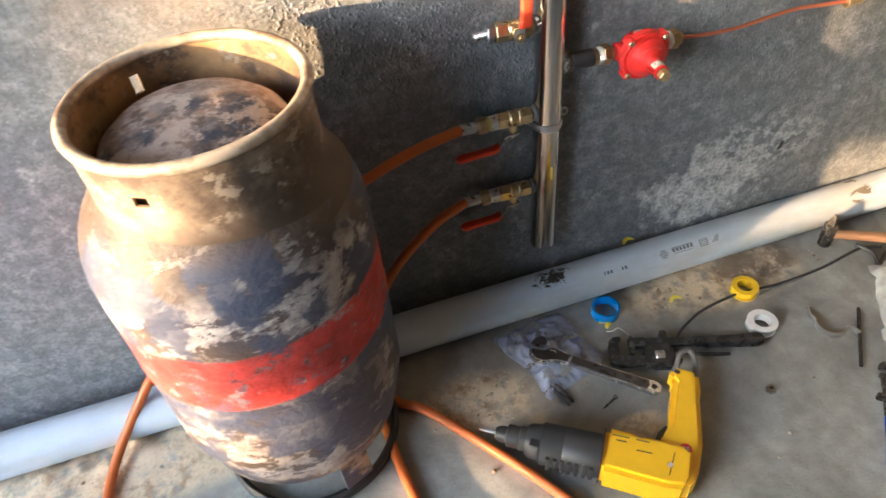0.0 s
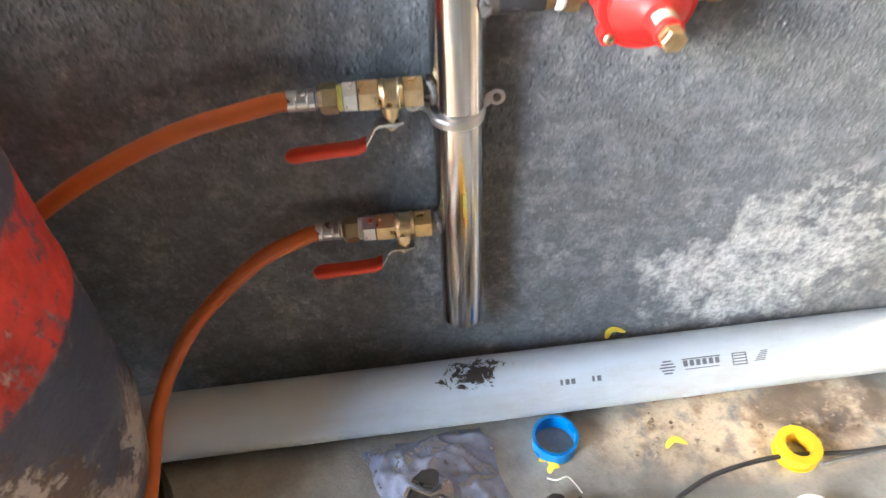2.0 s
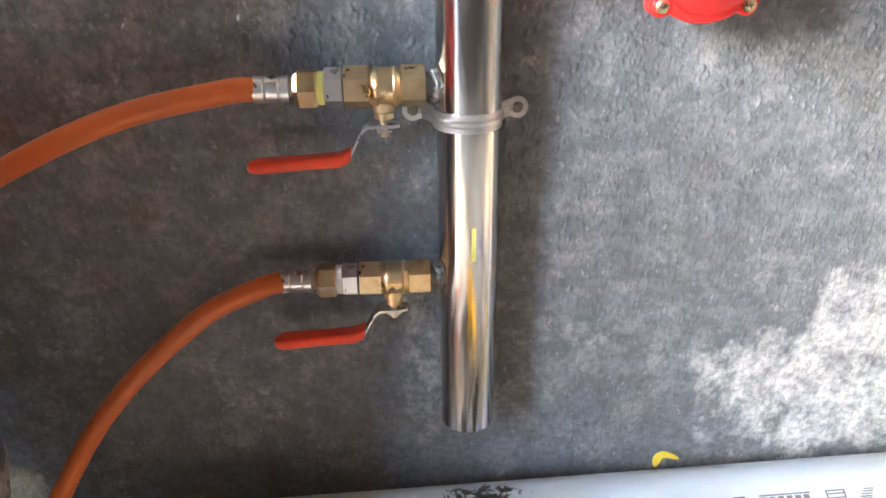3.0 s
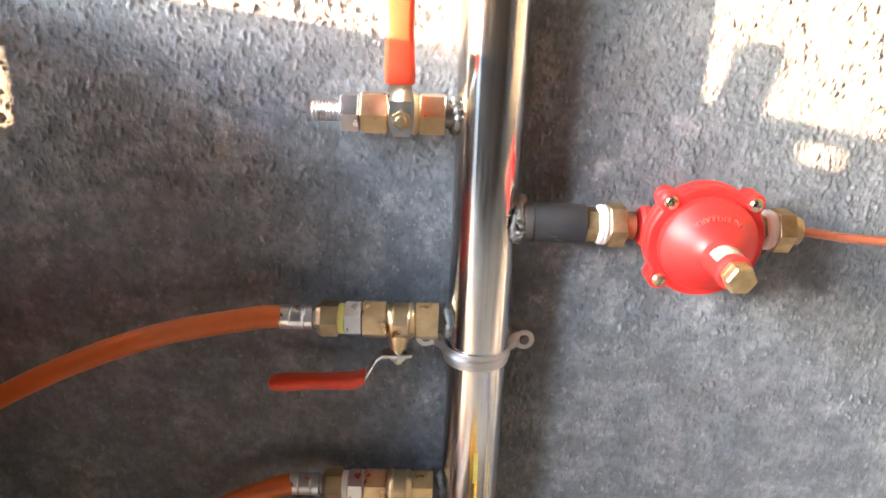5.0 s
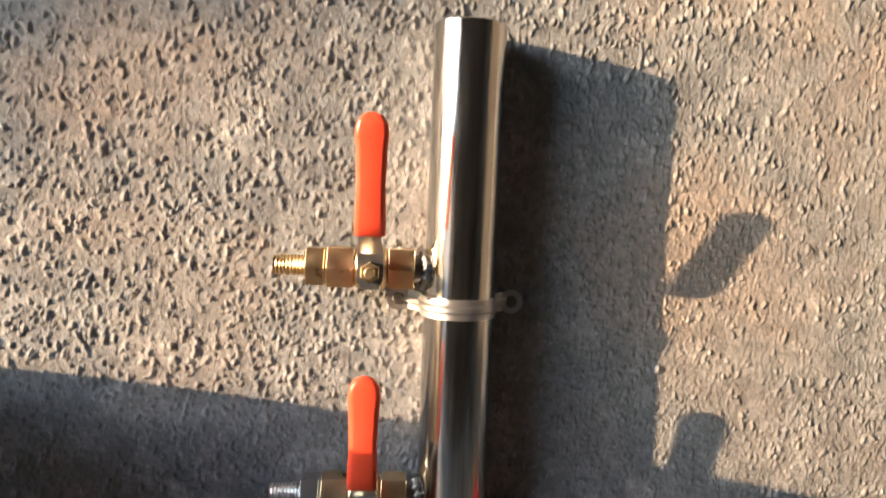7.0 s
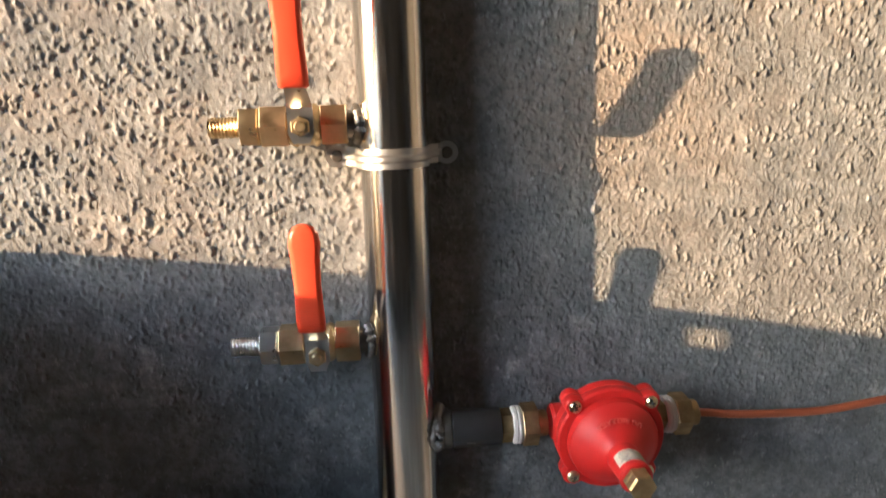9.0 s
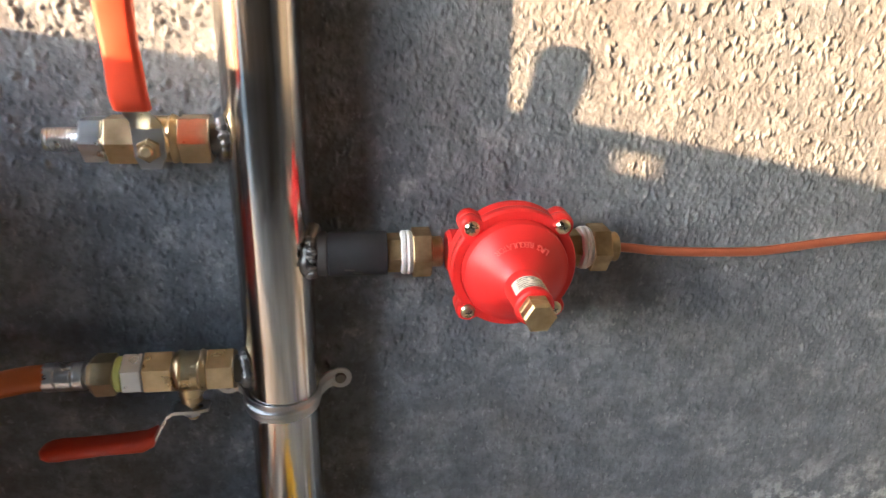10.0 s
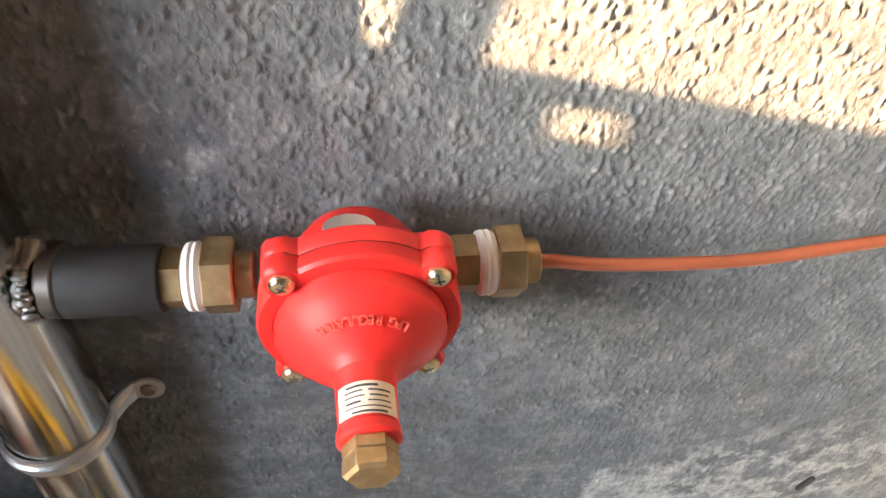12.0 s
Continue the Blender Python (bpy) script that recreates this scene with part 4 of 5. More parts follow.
c1 = k.mix(k.ramp(k.noise(38, 5, 0.7), [(0.60, 0.0), (0.66, 0.7)]), c1, (0.36, 0.31, 0.26))
lowc = k.ramp(k.math("ADD", k.axis(2), k.math("MULTIPLY", n1, 0.03)), [(0.615, 1.0), (0.645, 0.0)])
outside = k.mix(k.ramp(k.noise(9, 6, 0.68, shift=(2, 5, 1)), [(0.40, 0.0), (0.62, 1.0)]), (0.075, 0.055, 0.042), (0.33, 0.26, 0.19))
outside = k.mix(k.ramp(n2, [(0.55, 0.0), (0.59, 0.8)]), outside, (0.40, 0.35, 0.29))
outside = k.mix(lowc, outside, (0.070, 0.050, 0.037))
k.color(k.mix(k.blob((0.007, 0, 0), (0.1277, 0.1277, None), 0.01), outside, c1))
k.bump(n2, 0.5, 0.003)
MAT_COLLAR = k.m
gas_cylinder()

# ---- drain pipe along the wall ----
def drain_pipe():
    yaw = math.degrees(math.atan(0.0295))
    t = thing("pvc_pipe", pose(0, -0.0558, 0.0425, 0, 0, yaw), "long grey plastic drain pipe lying along the wall", "pipe")
    part("tube", moved(lathe([(0.0365, -1.7), (0.0400, -1.7), (0.0400, -0.9), (0.0400, -0.4), (0.0400, 0), (0.0400, 0.4), (0.0400, 0.80), (0.0400, 1.3), (0.0365, 1.3), (0.0365, -1.7)], 64), ALONG_X), MAT_PVC, t)
    return t


pvc = drain_pipe()


# ---- print on the drain pipe ----
def pipe_mark(x0, x1, a0, a1, name="print_mark"):
    """A thin patch of ink on the pipe; angles in degrees from the crown towards the room."""
    bm = bmesh.new()
    rows = []
    for a in np.linspace(radians(a0), radians(a1), 5):
        rows.append([bm.verts.new((x, -0.0403 * math.sin(a), 0.0403 * math.cos(a))) for x in (x0, x1)])
    for p, q in zip(rows, rows[1:]):
        bm.faces.new((p[0], p[1], q[1], q[0]))
    return part(name, bm, MAT_PIPEINK, pvc, "", 80)


MAT_PIPEINK = plain("faded_blue_grey_ink", (0.115, 0.125, 0.165), 0.6, 0.0, 0.3, 200, 0)
for off in (0.0, -0.735):
    for k in range(5):
        pipe_mark(0.228 + off + 0.0022 * abs(k - 2), 0.2475 + off - 0.0022 * abs(k - 2), 26 + 5 * k, 28.5 + 5 * k)
    pipe_mark(0.256 + off, 0.303 + off, 26, 28)
    for k in range(6):
        pipe_mark(0.257 + off + k * 0.0078, 0.2625 + off + k * 0.0078, 29, 39)
    pipe_mark(0.259 + off, 0.300 + off, 43, 44.5)
    for a in (26, 30, 35, 40, 45):
        pipe_mark(0.318 + off, 0.334 + off, a, a + 1.8)
    pipe_mark(0.317 + off, 0.3186 + off, 26, 47)
    pipe_mark(0.3334 + off, 0.335 + off, 26, 47)
    for k in range(6):
        pipe_mark(0.3435 + off + 0.0035 * (5 - k) * 0.55, 0.362 + off - 0.001 * k, 27 + 3 * k, 28.6 + 3 * k)
for x0, x1 in ((0.108, 0.111), (0.114, 0.119), (0.121, 0.126), (0.146, 0.149), (0.152, 0.157)):
    pipe_mark(x0, x1, 36, 45)

MAT_BLUEPL = plain("blue_plastic", (0.008, 0.22, 0.62), 0.3, 0.0, 0.12, 60, 0.05)
MAT_YELLOWPL = plain("yellow_plastic", (0.80, 0.52, 0.015), 0.38, 0.0, 0.12, 60, 0.05)
MAT_WHITEPL = plain("white_plastic", (0.76, 0.76, 0.75), 0.42, 0.0, 0.08, 60, 0.1)
MAT_DRILLY = plain("yellow_tool_plastic", (0.82, 0.47, 0.008), 0.36, 0.0, 0.1, 45, 0.08)
MAT_DRILLB = plain("dark_tool_rubber", (0.034, 0.035, 0.037), 0.42, 0.0, 0.3, 60, 0.2)
MAT_REDPL = plain("red_badge", (0.70, 0.03, 0.025), 0.4)
MAT_IRON = plain("greasy_cast_iron", (0.036, 0.035, 0.034), 0.24, 0.15, 0.7, 80, 0.45)
MAT_BLACKGRIP = plain("black_handle_grip", (0.016, 0.016, 0.018), 0.28, 0.0, 0.2, 60, 0.1)
MAT_BLUEGRIP = plain("blue_handle_paint", (0.015, 0.055, 0.42), 0.35, 0.0, 0.15, 50, 0.1)
MAT_WOOD = plain("brown_wood_handle", (0.30, 0.175, 0.105), 0.5, 0.0, 0.25, 25, 0.2)
MAT_CHROME = plain("dull_chrome", (0.50, 0.51, 0.53), 0.22, 0.9, 0.2, 60, 0.1)
MAT_DARKCHROME = plain("oily_dark_chrome", (0.060, 0.060, 0.064), 0.30, 0.6, 0.35, 40, 0.12)
MAT_LEAF = plain("yellow_scrap", (0.72, 0.58, 0.06), 0.5, 0.0, 0.2, 60)


# ---- tape spools ----
def spool(x, y, colour, mat, r, h, wall, flange, tilt=0.0, full=False):
    t = thing("tape_spool", pose(x, y, 0.0006, tilt, 0, 0), colour + " plastic thread tape spool on the floor", "tape spool", "tape spools")
    i = r - wall
    if full:
        prof = [(i, 0.0), (r, 0.0), (r, 0.002), (r - 0.003, 0.0025), (r - 0.003, h - 0.0025), (r, h - 0.002), (r, h), (i, h), (i, 0.0)]
    else:
        prof = [(i, 0.0), (r, 0.0), (r, h - 0.0015), (r + flange, h - 0.001), (r + flange, h), (i, h), (i, 0.0)]
    part("rim", lathe(prof, 48), mat, t)
    return t


spool(0.099, -0.116, "blue", MAT_BLUEPL, 0.0265, 0.021, 0.0028, 0.0008)
spool(0.376, -0.158, "yellow", MAT_YELLOWPL, 0.0255, 0.019, 0.0105, 0.001, full=True)
spool(0.357, -0.243, "white", MAT_WHITEPL, 0.0275, 0.017, 0.0120, 0.001, full=True)


# ---- drill lying on its side ----
def power_drill():
    m = pose(-0.220, -0.294, 0.033, 0, 0, -33)
    t = thing("power_drill", m, "yellow and black corded power drill lying on its side", "power drill")
    part("bit", lathe([(0, 0.0), (0.0026, 0.003), (0.0026, 0.036), (0, 0.036)], 12, ALONG_X), MAT_ZINC, t, "bright steel drill bit")
    prof = [(0, 0.030), (0.0095, 0.030), (0.0125, 0.036), (0.0135, 0.040), (0.0135, 0.048)]
    part("chuck", lathe(prof + [(0.0185, 0.050), (0.0185, 0.070), (0.0205, 0.072), (0.0205, 0.084), (0, 0.084)], 32, ALONG_X), MAT_DRILLB, t, "black chuck")
    bm = lathe([(0, 0.082), (0.024, 0.082), (0.028, 0.088), (0.030, 0.104), (0.0345, 0.108), (0.0350, 0.140), (0.0340, 0.143), (0.0350, 0.146), (0.0355, 0.196), (0.0340, 0.203), (0, 0.203)], 40, ALONG_X)
    gear = part("gear_housing", bm, MAT_DRILLB, t, "black rubbery gear housing")
    for k in range(7):
        part("rib", box(0.0065, 0.006, 0.034, pose(0.122 + k * 0.0115, -0.0335, 0), 0.001), MAT_DRILLB, gear)
    part("switch", box(0.016, 0.014, 0.006, pose(0.098, -0.018, 0.026, 0, 0, 0), 0.001), MAT_RUBBER, gear)
    # motor and handle shells in the xy plane
    motor = [(0.202, -0.036), (0.290, -0.041), (0.318, -0.036), (0.326, -0.020), (0.324, 0.020), (0.316, 0.034), (0.262, 0.037), (0.246, 0.034), (0.236, 0.0385), (0.205, 0.0385)]
    motor = [(x + 0.016 * min(1, max(0, (x - 0.21) / 0.06)), y) for x, y in motor]
    mo = part("motor_shell", plate(motor, 0.066, pose(0, 0, -0.033), 0.008), MAT_DRILLY, t)
    handle = [(0.262, 0.020), (0.326, -0.030), (0.334, 0.000), (0.338, 0.050), (0.334, 0.100), (0.330, 0.135), (0.332, 0.150), (0.326, 0.188), (0.282, 0.190), (0.278, 0.166), (0.286, 0.156), (0.284, 0.120), (0.284, 0.070), (0.276, 0.048)]
    handle = [(x + 0.016, y) for x, y in handle]
    hd = part("handle", plate(handle, 0.046, pose(0, 0, -0.023), 0.009), MAT_DRILLY, t)
    part("trigger", plate([(0.282, 0.044), (0.302, 0.038), (0.304, 0.078), (0.296, 0.076), (0.286, 0.062)], 0.016, pose(0, 0, -0.008), 0.002), MAT_RUBBER, t, "black trigger")
    part("seam", box(0.0016, 0.062, 0.0670, pose(0.2035, 0.001, 0)), MAT_RUBBER, mo)
    part("seam", box(0.0014, 0.040, 0.002, pose(0.308, -0.004, 0.0322, 0, 0, -8)), MAT_RUBBER, mo)
    part("badge", rod(0.0095, 0.0228, 0.0240, 28, 0.0003, Matrix.Translation((0.328, 0.032, 0))), MAT_REDPL, hd, "round red badge")
    for dx in (-0.0035, 0.0030):
        part("badge_mark", box(0.0042, 0.0070, 0.0004, pose(0.328 + dx, 0.032, 0.0243, 0, 0, 20)), MAT_WHITEPL, hd)
    for x, y, w in ((0.228, 0.024, 0.026), (0.262, 0.024, 0.020), (0.230, 0.016, 0.016), (0.266, 0.006, 0.024)):
        part("print_line", box(w, 0.0020, 0.0004, pose(x, y, 0.0332)), MAT_INK, mo)
    part("logo_spot", rod(0.0048, 0.0329, 0.0334, 20, 0.0002, Matrix.Translation((0.306, -0.006, 0))), MAT_CHROME, mo)
    part("hang_hole", rod(0.0048, 0.0222, 0.0236, 18, 0.0004, Matrix.Translation((0.307, 0.176, 0))), MAT_RUBBER, hd)
    cord = [(0.292, 0.186, 0.0), (0.292, 0.205, 0.004), (0.296, 0.228, 0.008), (0.309, 0.241, 0.004), (0.322, 0.230, -0.006), (0.326, 0.205, -0.014), (0.318, 0.186, -0.010)]
    cord = [(x + 0.016, y, z) for x, y, z in cord]
    part("cord_guard", sweep(smooth_path(cord, 40), circle(0.0048, 12)), MAT_GREYRUB, t, "dusty grey cord guard", 60)
    return t


MAT_GREYRUB = plain("dusty_grey_rubber", (0.20, 0.20, 0.195), 0.7, 0.0, 0.5, 40, 0.3)
power_drill()
hose([(0.172, -0.262, 0.006), (0.185, -0.235, 0.006), (0.200, -0.214, 0.0042), (0.235, -0.192, 0.0042), (0.280, -0.174, 0.0042), (0.358, -0.163, 0.006), (0.449, -0.166, 0.0042), (0.552, -0.158, 0.0042), (0.655, -0.139, 0.0045), (0.70, -0.150, 0.0045)],
     "black_cable", "dusty dark power cord trailing over the floor", 0.0027, 70, MAT_DRILLB, "cable")
hose([(0.40, -0.176, 0.003), (0.45, -0.171, 0.004), (0.50, -0.166, 0.003)], "wire_offcut", "short dark wire offcut on the floor", 0.0022, 20, MAT_GREYRUB, "wire")
hose([(0.655, -0.128, 0.006), (0.67, -0.158, 0.006), (0.66, -0.188, 0.005), (0.70, -0.165, 0.005), (0.76, -0.15, 0.005)], "black_cable", "dark cord bent beside the hammer", 0.0042, 40, MAT_DRILLB, "cable")


# ---- wrenches ----
def pipe_wrench(m, words, grip_mat, grip_words, group="pipe wrenches"):
    """Handle along +x, hook jaw shank on the -y side."""
    t = thing("pipe_wrench", m, words, "pipe wrench", group)
    h = 0.011
    hook = [(0.000, -0.030), (0.000, 0.006), (0.004, 0.020), (0.013, 0.028), (0.024, 0.029), (0.027, 0.023), (0.021, 0.017), (0.019, 0.006), (0.020, -0.010), (0.026, -0.016)]
    for k in range(6):
        x = 0.030 + 0.0055 * k
        hook += [(x, -0.014), (x + 0.0028, -0.0175)]
    hook += [(0.110, -0.016), (0.126, -0.020), (0.130, -0.028), (0.124, -0.034), (0.060, -0.034), (0.020, -0.037)]
    part("hook_jaw", plate(hook, h, pose(0, 0, 0.004), 0.0016), MAT_IRON, t)
    part("heel_jaw", plate([(0.040, -0.010), (0.047, -0.011), (0.050, 0.004), (0.070, 0.004), (0.070, 0.024), (0.048, 0.024), (0.044, 0.030), (0.040, 0.028)], 0.013, pose(0, 0, 0.003), 0.0012), MAT_IRON, t)
    for k in range(5):
        part("tooth", box(0.0026, 0.0032, 0.012, pose(0.0398, -0.006 + 0.007 * k, 0.0095, 0, 0, 45)), MAT_IRON, t)
    part("bar", plate([(0.060, 0.004), (0.160, 0.006), (0.160, 0.022), (0.060, 0.023)], 0.010, pose(0, 0, 0.005), 0.0015), MAT_IRON, t)
    yoke = part("yoke", plate([(0.062, -0.036), (0.070, -0.042), (0.106, -0.042), (0.114, -0.034), (0.114, -0.004), (0.110, 0.004), (0.110, 0.036), (0.098, 0.036), (0.096, 0.006), (0.068, 0.004), (0.062, -0.006)], 0.020, pose(0, 0, 0.0), 0.0022), MAT_IRON, t)
    part("knurled_nut", lathe([(0, -0.0085), (0.0102, -0.0085), (0.0112, -0.006), (0.0104, -0.003), (0.0112, 0.0), (0.0104, 0.003), (0.0112, 0.006), (0.0102, 0.0085), (0, 0.0085)], 24, pose(0.089, -0.019, 0.0135) @ ALONG_X), MAT_ZINC, t, "worn bright knurled nut")
    pts = [Vector((x, y, 0.0105)) for x, y in ((0.152, 0.014), (0.158, 0.014), (0.175, 0.013), (0.21, 0.012), (0.25, 0.012), (0.272, 0.013), (0.281, 0.013), (0.285, 0.013))]
    part("grip", sweep(pts, rounded(0.022, 0.016, 0.006), scale=[0.7, 0.85, 0.95, 1.0, 1.15, 1.2, 0.95, 0.5]), grip_mat, t, grip_words, 50)
    return t


pipe_wrench(pose(0.062, -0.206, 0.0006, 0, 0, -17.0), "greasy black iron pipe wrench lying on the floor", MAT_BLACKGRIP, "black grip")
pipe_wrench(pose(0.512, -0.394, 0.0166, 180, 0, -127) @ Matrix.Scale(0.75, 4), "pipe wrench with a bright blue handle lying on the floor", MAT_BLUEGRIP, "bright blue painted grip")
hose([(0.196, -0.252, 0.0035), (0.215, -0.262, 0.0035), (0.24, -0.272, 0.0035), (0.268, -0.281, 0.0035)], "steel_rod", "short dark steel rod beside the black wrench", 0.0034, 8, MAT_IRON, "rod")


def adjustable_wrench():
    t = thing("adjustable_wrench", pose(-0.060, -0.178, 0.022, 0, 4.2, -39), "dull chrome adjustable wrench resting on a plastic bag", "adjustable wrench")
    body = [(-0.022, -0.002), (-0.020, -0.016), (-0.006, -0.026), (0.012, -0.024), (0.030, -0.014), (0.060, -0.010), (0.150, -0.011), (0.205, -0.013), (0.216, -0.009), (0.218, 0.0), (0.216, 0.009), (0.205, 0.013), (0.150, 0.011), (0.060, 0.010), (0.036, 0.013), (0.026, 0.016), (0.022, 0.024), (0.012, 0.030), (0.006, 0.028), (0.010, 0.016), (0.006, 0.006), (-0.004, 0.002)]
    b = part("body", plate(body, 0.011, None, 0.002), MAT_CHROME, t)
    part("head_face", plate([(-0.017, -0.004), (-0.015, -0.014), (-0.004, -0.021), (0.011, -0.020), (0.028, -0.011), (0.050, -0.007), (0.050, 0.007), (0.034, 0.010), (0.022, 0.012), (0.014, 0.010), (0.006, 0.001), (-0.004, -0.002)], 0.0007, pose(0, 0, 0.0108)), MAT_DARKCHROME, b, "oily dark head face")
    part("jaw", plate([(-0.024, 0.004), (-0.006, 0.006), (0.004, 0.012), (0.004, 0.020), (-0.002, 0.030), (-0.010, 0.032), (-0.020, 0.022)], 0.010, pose(0, 0, 0.0005), 0.0018), MAT_DARKCHROME, t)
    part("worm", lathe([(0, -0.006), (0.0052, -0.006), (0.0044, -0.004), (0.0054, -0.002), (0.0044, 0.0), (0.0054, 0.002), (0.0044, 0.004), (0.0052, 0.006), (0, 0.006)], 18, pose(0.020, 0.004, 0.009) @ ALONG_X), MAT_CHROME, t, "bright worm screw")
    part("recess", plate([(0.056, -0.0076), (0.150, -0.0083), (0.194, -0.0095), (0.197, 0.0), (0.194, 0.0095), (0.150, 0.0083), (0.056, 0.0076)], 0.0006, pose(0, 0, 0.0108)), MAT_DARKCHROME, b, "dark recessed panel")
    part("hang_hole", rod(0.0052, 0.0106, 0.0118, 18, 0.0004, Matrix.Translation((0.205, 0, 0))), MAT_RUBBER, b)
    return t


# ---- crumpled plastic bags ----
def bag_material(name, color, alpha, rough):
    k = Mat(name, rough, 0.0, color)
    n = k.noise(35, 4, 0.6)
    k.color(k.mix(n, tuple(v * 0.8 for v in color), color))
    k.b.inputs["Specular IOR Level"].default_value = 0.7
    a = k.ramp(n, [(0.3, alpha - 0.12), (0.7, min(1, alpha + 0.15))])
    k.link(a, k.b.inputs["Alpha"])
    return k.m


def crumpled(corners, height, seed, n=54, fold=22.0, tiny=0.22, jitter=0.0, over=None):
    """A crumpled sheet between four corners, folded by ridged noise, resting on the floor."""
    rng = random.Random(seed)
    bm = bmesh.new()
    a, b, c, d = [Vector((*q, 0)) for q in corners]
    off = Vector((rng.random() * 50, rng.random() * 50, 0))
    rows = []
    for i in range(n + 1):
        row = []
        for j in range(n + 1):
            u, v = i / n, j / n
            p = (a * (1 - u) + b * u) * (1 - v) + (d * (1 - u) + c * u) * v
            q = p * fold + off
            w = Vector((noise.noise(q), noise.noise(q + Vector((9, 3, 1))), 0))
            rim = min(u, 1 - u, v, 1 - v)
            ridge = 1 - abs(noise.noise(q * 1.0 + w * 1.5)) * 2.2
            fine = 1 - abs(noise.noise(q * 2.6 + w * 2)) * 2.2
            dome = min(1, rim * 5.0)
            z = height * dome * (0.30 + 0.5 * max(0, ridge) + tiny * max(0, fine)) + height * 0.55 * tiny * max(0, fine)
            if over:
                z += over[2] * float(step(-math.hypot(p.x - over[0], p.y - over[1]), -0.085, -0.045))
            row.append(bm.verts.new((p.x + w.x * 0.016 + jitter * rng.uniform(-1, 1), p.y + w.y * 0.016 + jitter * rng.uniform(-1, 1), 0.0012 + max(0, z))))
        rows.append(row)
    for i in range(n):
        for j in range(n):
            bm.faces.new((rows[i][j], rows[i + 1][j], rows[i + 1][j + 1], rows[i][j + 1]))
    return bm


MAT_BAGBLUE = bag_material("bluish_clear_plastic", (0.40, 0.47, 0.68), 0.48, 0.10)
MAT_BAGWHITE = bag_material("milky_white_plastic", (0.62, 0.61, 0.59), 0.62, 0.20)
tagged(part("plastic_bag", crumpled([(-0.138, -0.098), (0.010, -0.086), (0.044, -0.228), (-0.068, -0.258)], 0.024, 4, 44, 15.0, 0.16), MAT_BAGBLUE, None, "", 80), "crumpled bluish clear plastic bag under the wrench", "plastic bag")
tagged(part("plastic_bag", crumpled([(0.645, -0.19), (0.87, -0.16), (0.80, -0.47), (0.497, -0.432)], 0.060, 8, 18, 7.5, 0.10, 0.006, (0.520, -0.410, 0.022)), MAT_BAGWHITE, None, "", 22), "crumpled milky white plastic bag on the floor", "plastic bag")
adjustable_wrench()


# ---- hammer ----
def hammer():
    t = thing("hammer", pose(0.606, -0.102, 0.0), "hammer with a brown wooden handle lying by the wall", "hammer")
    pts = [Vector((x, y, z)) for x, y, z in ((0.0, 0.0, 0.030), (0.04, -0.018, 0.029), (0.10, -0.045, 0.026), (0.17, -0.078, 0.022), (0.25, -0.115, 0.016))]
    part("handle", sweep(pts, rounded(0.022, 0.017, 0.007), scale=[0.8, 0.9, 1.0, 1.05, 1.1]), MAT_WOOD, t, "brown wooden handle", 50)
    m = Matrix.Translation((-0.004, 0.002, 0.0)) @ Matrix.Rotation(radians(-24), 4, "Z")
    part("head", moved(joined(box(0.022, 0.022, 0.046, pose(0, 0, 0.036), 0.003), rod(0.0125, 0.0, 0.016, 20, 0.0015), moved(lathe([(0.012, 0.056), (0.010, 0.066), (0.003, 0.082), (0, 0.082)], 4), Matrix.Identity(4))), m), MAT_IRON, t, "dark iron head")
    return t


hammer()


# ---- small hardware ----
def loose_saddle():
    t = thing("loose_clamp", pose(0.476, -0.284, 0.0062), "loose galvanised saddle clamp on the floor", "pipe clamp", "clamps on the manifold")
    path = [(-0.016, 0.046), (-0.022, 0.030)] + [(0.0265 * math.cos(radians(a)), 0.0265 * math.sin(radians(a))) for a in range(140, 325, 10)] + [(0.030, -0.024), (0.034, -0.036)]
    part("strap", sweep([Vector((x, y, 0)) for x, y in path], [(-0.0009, -0.006), (0.0009, -0.006), (0.0009, 0.006), (-0.0009, 0.006)]), MAT_GALV, t)
    return t


loose_saddle()
hose([(0.549, -0.268, 0.0036), (0.507, -0.3235, 0.0036), (0.465, -0.379, 0.0036)], "steel_rod", "straight dark steel rod lying on the floor", 0.0032, 8, MAT_IRON, "rod")


def loose_nut():
    t = thing("loose_nut", pose(0.291, -0.369, 0.0004), "small dull hex nut on the floor", "nut")
    part("ring", lathe([(0.0048, 0.0), (0.0092, 0.0), (0.0092, 0.0062), (0.0048, 0.0062), (0.0048, 0.0)], 6), MAT_RAW, t)
    return t


def loose_screw(x, y, turn, length):
    t = thing("loose_screw", pose(x, y, 0.0032, 0, 0, turn), "dark wood screw lying on the floor", "screw")
    part("shank", lathe([(0, 0.0), (0.0030, 0.0015), (0.0042, 0.0), (0.0042, 0.0018), (0.0022, 0.004), (0.0020, length - 0.008), (0, length)], 12, ALONG_X), MAT_IRON, t)
    return t


loose_nut()
loose_screw(0.034, -0.296, 205, 0.036)


def bit_case():
    """Two dark driver bits beside the bag."""
    for dx, words in ((0.0, "dark hex driver bit with a bright edge"), (0.009, "short dark hex driver bit")):
        t = thing("driver_bit", pose(-0.070 + dx, -0.238 + dx * 0.5, 0.0046, 0, 0, -68), words, "driver bit", "driver bits")
        part("shank", lathe([(0, 0.0), (0.0046, 0.001), (0.0046, 0.036), (0.0030, 0.040), (0.0030, 0.052), (0, 0.054)], 6, ALONG_X), MAT_DARKCHROME if dx == 0 else MAT_IRON, t)


bit_case()


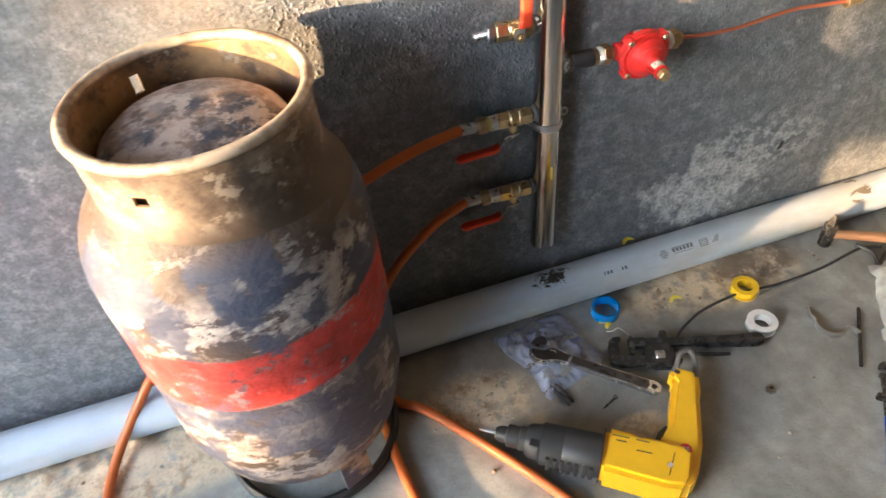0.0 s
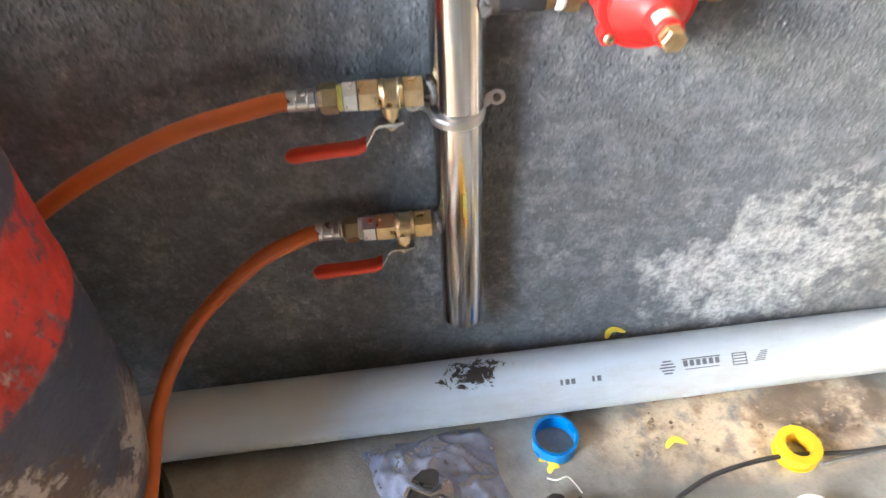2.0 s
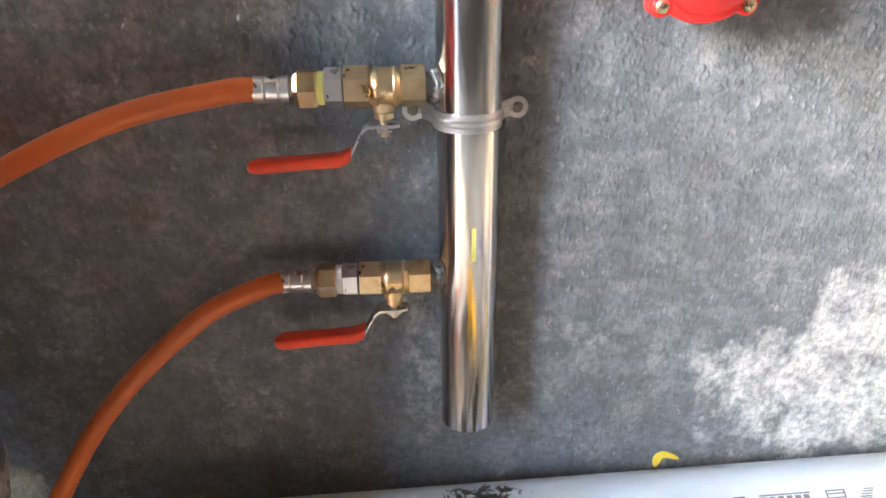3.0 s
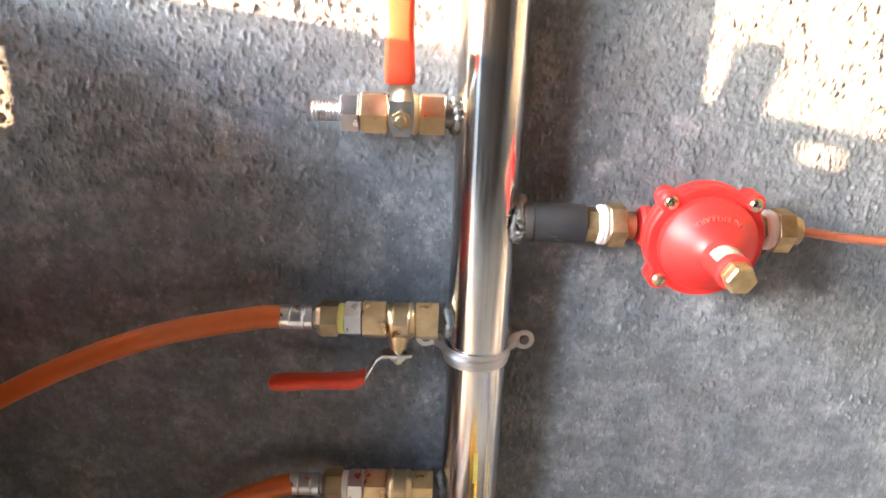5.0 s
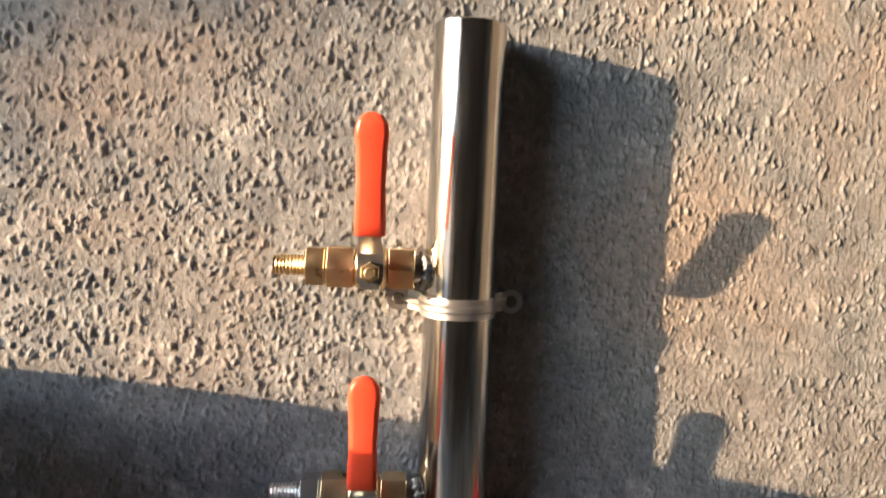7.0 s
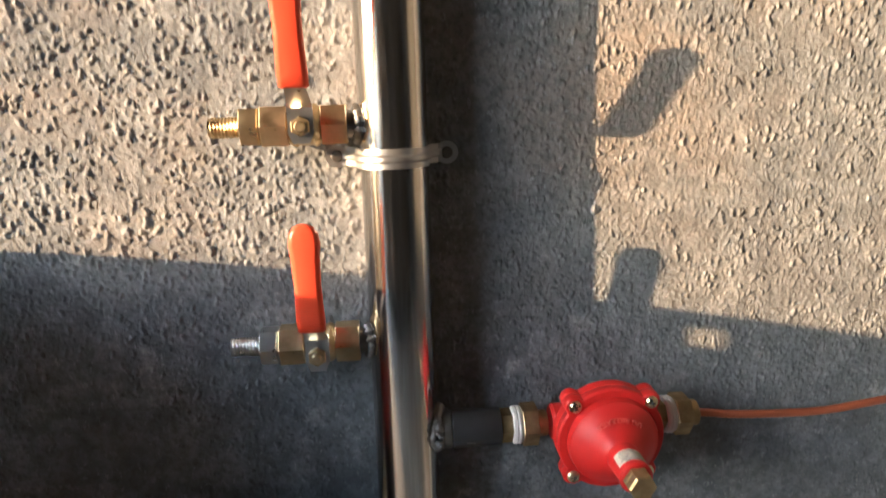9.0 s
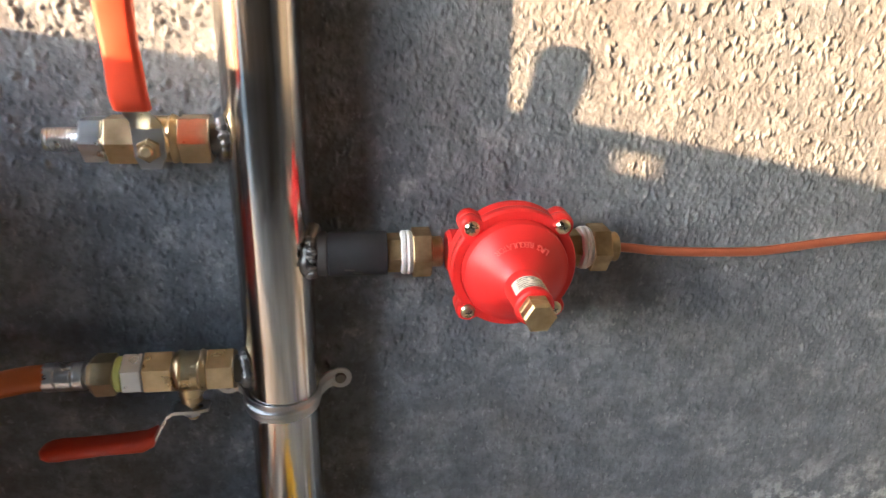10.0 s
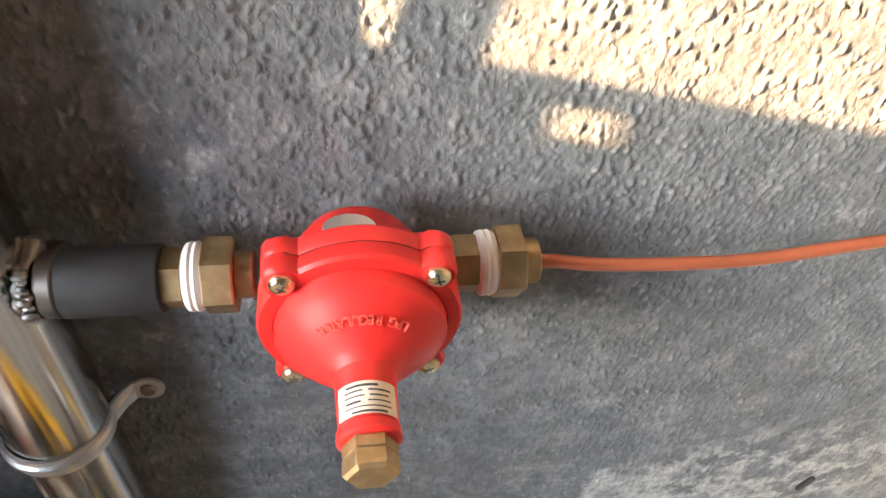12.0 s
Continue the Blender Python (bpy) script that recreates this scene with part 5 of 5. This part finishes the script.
def scrap(x, y, z, turn, size, words):
    pts = [Vector((size * (u - 0.5), size * 0.25 * math.sin(u * 3.6), 0.0012 + 0.004 * math.sin(u * 2.6))) for u in np.linspace(0, 1, 12)]
    bm = sweep(pts, [(-0.0035, -0.0003), (0.0035, -0.0003), (0.0035, 0.0003), (-0.0035, 0.0003)], scale=[0.4, 0.8, 1, 1.1, 1, 1, 1.1, 1, 0.9, 0.8, 0.6, 0.3])
    ob = part("plastic_scrap", moved(bm, pose(x, y, z, 0, 0, turn)), MAT_LEAF, None, "", 50)
    return tagged(ob, words, "scrap", "yellow scraps")


scrap(0.243, -0.134, 0, 10, 0.026, "curled yellow plastic scrap on the sandy floor")
scrap(0.085, -0.141, 0, -35, 0.020, "curled yellow plastic scrap near the blue spool")
scrap(0.092, -0.149, 0, 30, 0.014, "tiny yellow plastic scrap on the floor")
scrap(0.190, -0.018, 0.0735, 20, 0.026, "yellow plastic scrap caught behind the drain pipe")
hose([(0.082, -0.158, 0.001), (0.092, -0.163, 0.004), (0.104, -0.161, 0.006), (0.112, -0.169, 0.003), (0.118, -0.180, 0.001)], "string_scrap", "thin pale string scrap on the floor", 0.0009, 20, MAT_TAPE, "scrap")
tagged(part("dark_chip", moved(rod(0.0045, 0.0, 0.0020, 10, 0.0006), Matrix.Translation((0.502, -0.0012, 0.216)) @ ALONG_NY @ Matrix.Rotation(radians(-20), 4, "Z") @ Matrix.Diagonal((0.55, 2.4, 1.6, 1))), MAT_RUBBER, None), "small dark chip stuck to the plaster", "chip")


# ---- grit and sand crumbs ----
def crumbs():
    rng = random.Random(12)
    bm = bmesh.new()
    zones = [((0.40, -0.10), (0.26, 0.05), 260), ((-0.20, -0.22), (0.10, 0.05), 110), ((-0.85, -0.13), (0.28, 0.05), 260), ((0.2, -0.35), (0.45, 0.22), 60)]
    for (cx, cy), (sx, sy), count in zones:
        for _ in range(count):
            x, y = rng.gauss(cx, sx * 0.5), rng.gauss(cy, sy * 0.5)
            if y > -0.012:
                continue
            r = min(0.0045, 0.0008 + rng.expovariate(900))
            p = Matrix.LocRotScale((x, y, r * 0.5), Euler((rng.random() * 6, rng.random() * 6, 0)), Vector((1, rng.uniform(0.6, 1), rng.uniform(0.5, 0.9))))
            bmesh.ops.create_icosphere(bm, subdivisions=1, radius=r, matrix=p)
    ob = part("sand_crumbs", bm, MAT_SAND, None, "", 0)
    return tagged(ob, "scattered sand and mortar crumbs on the floor", "crumbs", kind="stuff")


k = Mat("sandy_mortar", 0.95)
rnd = k.t.nodes.new("ShaderNodeNewGeometry").outputs["Random Per Island"]
k.color(k.ramp(rnd, [(0.0, (0.20, 0.15, 0.10)), (0.5, (0.30, 0.235, 0.16)), (1.0, (0.36, 0.33, 0.29))]))
MAT_SAND = k.m
crumbs()
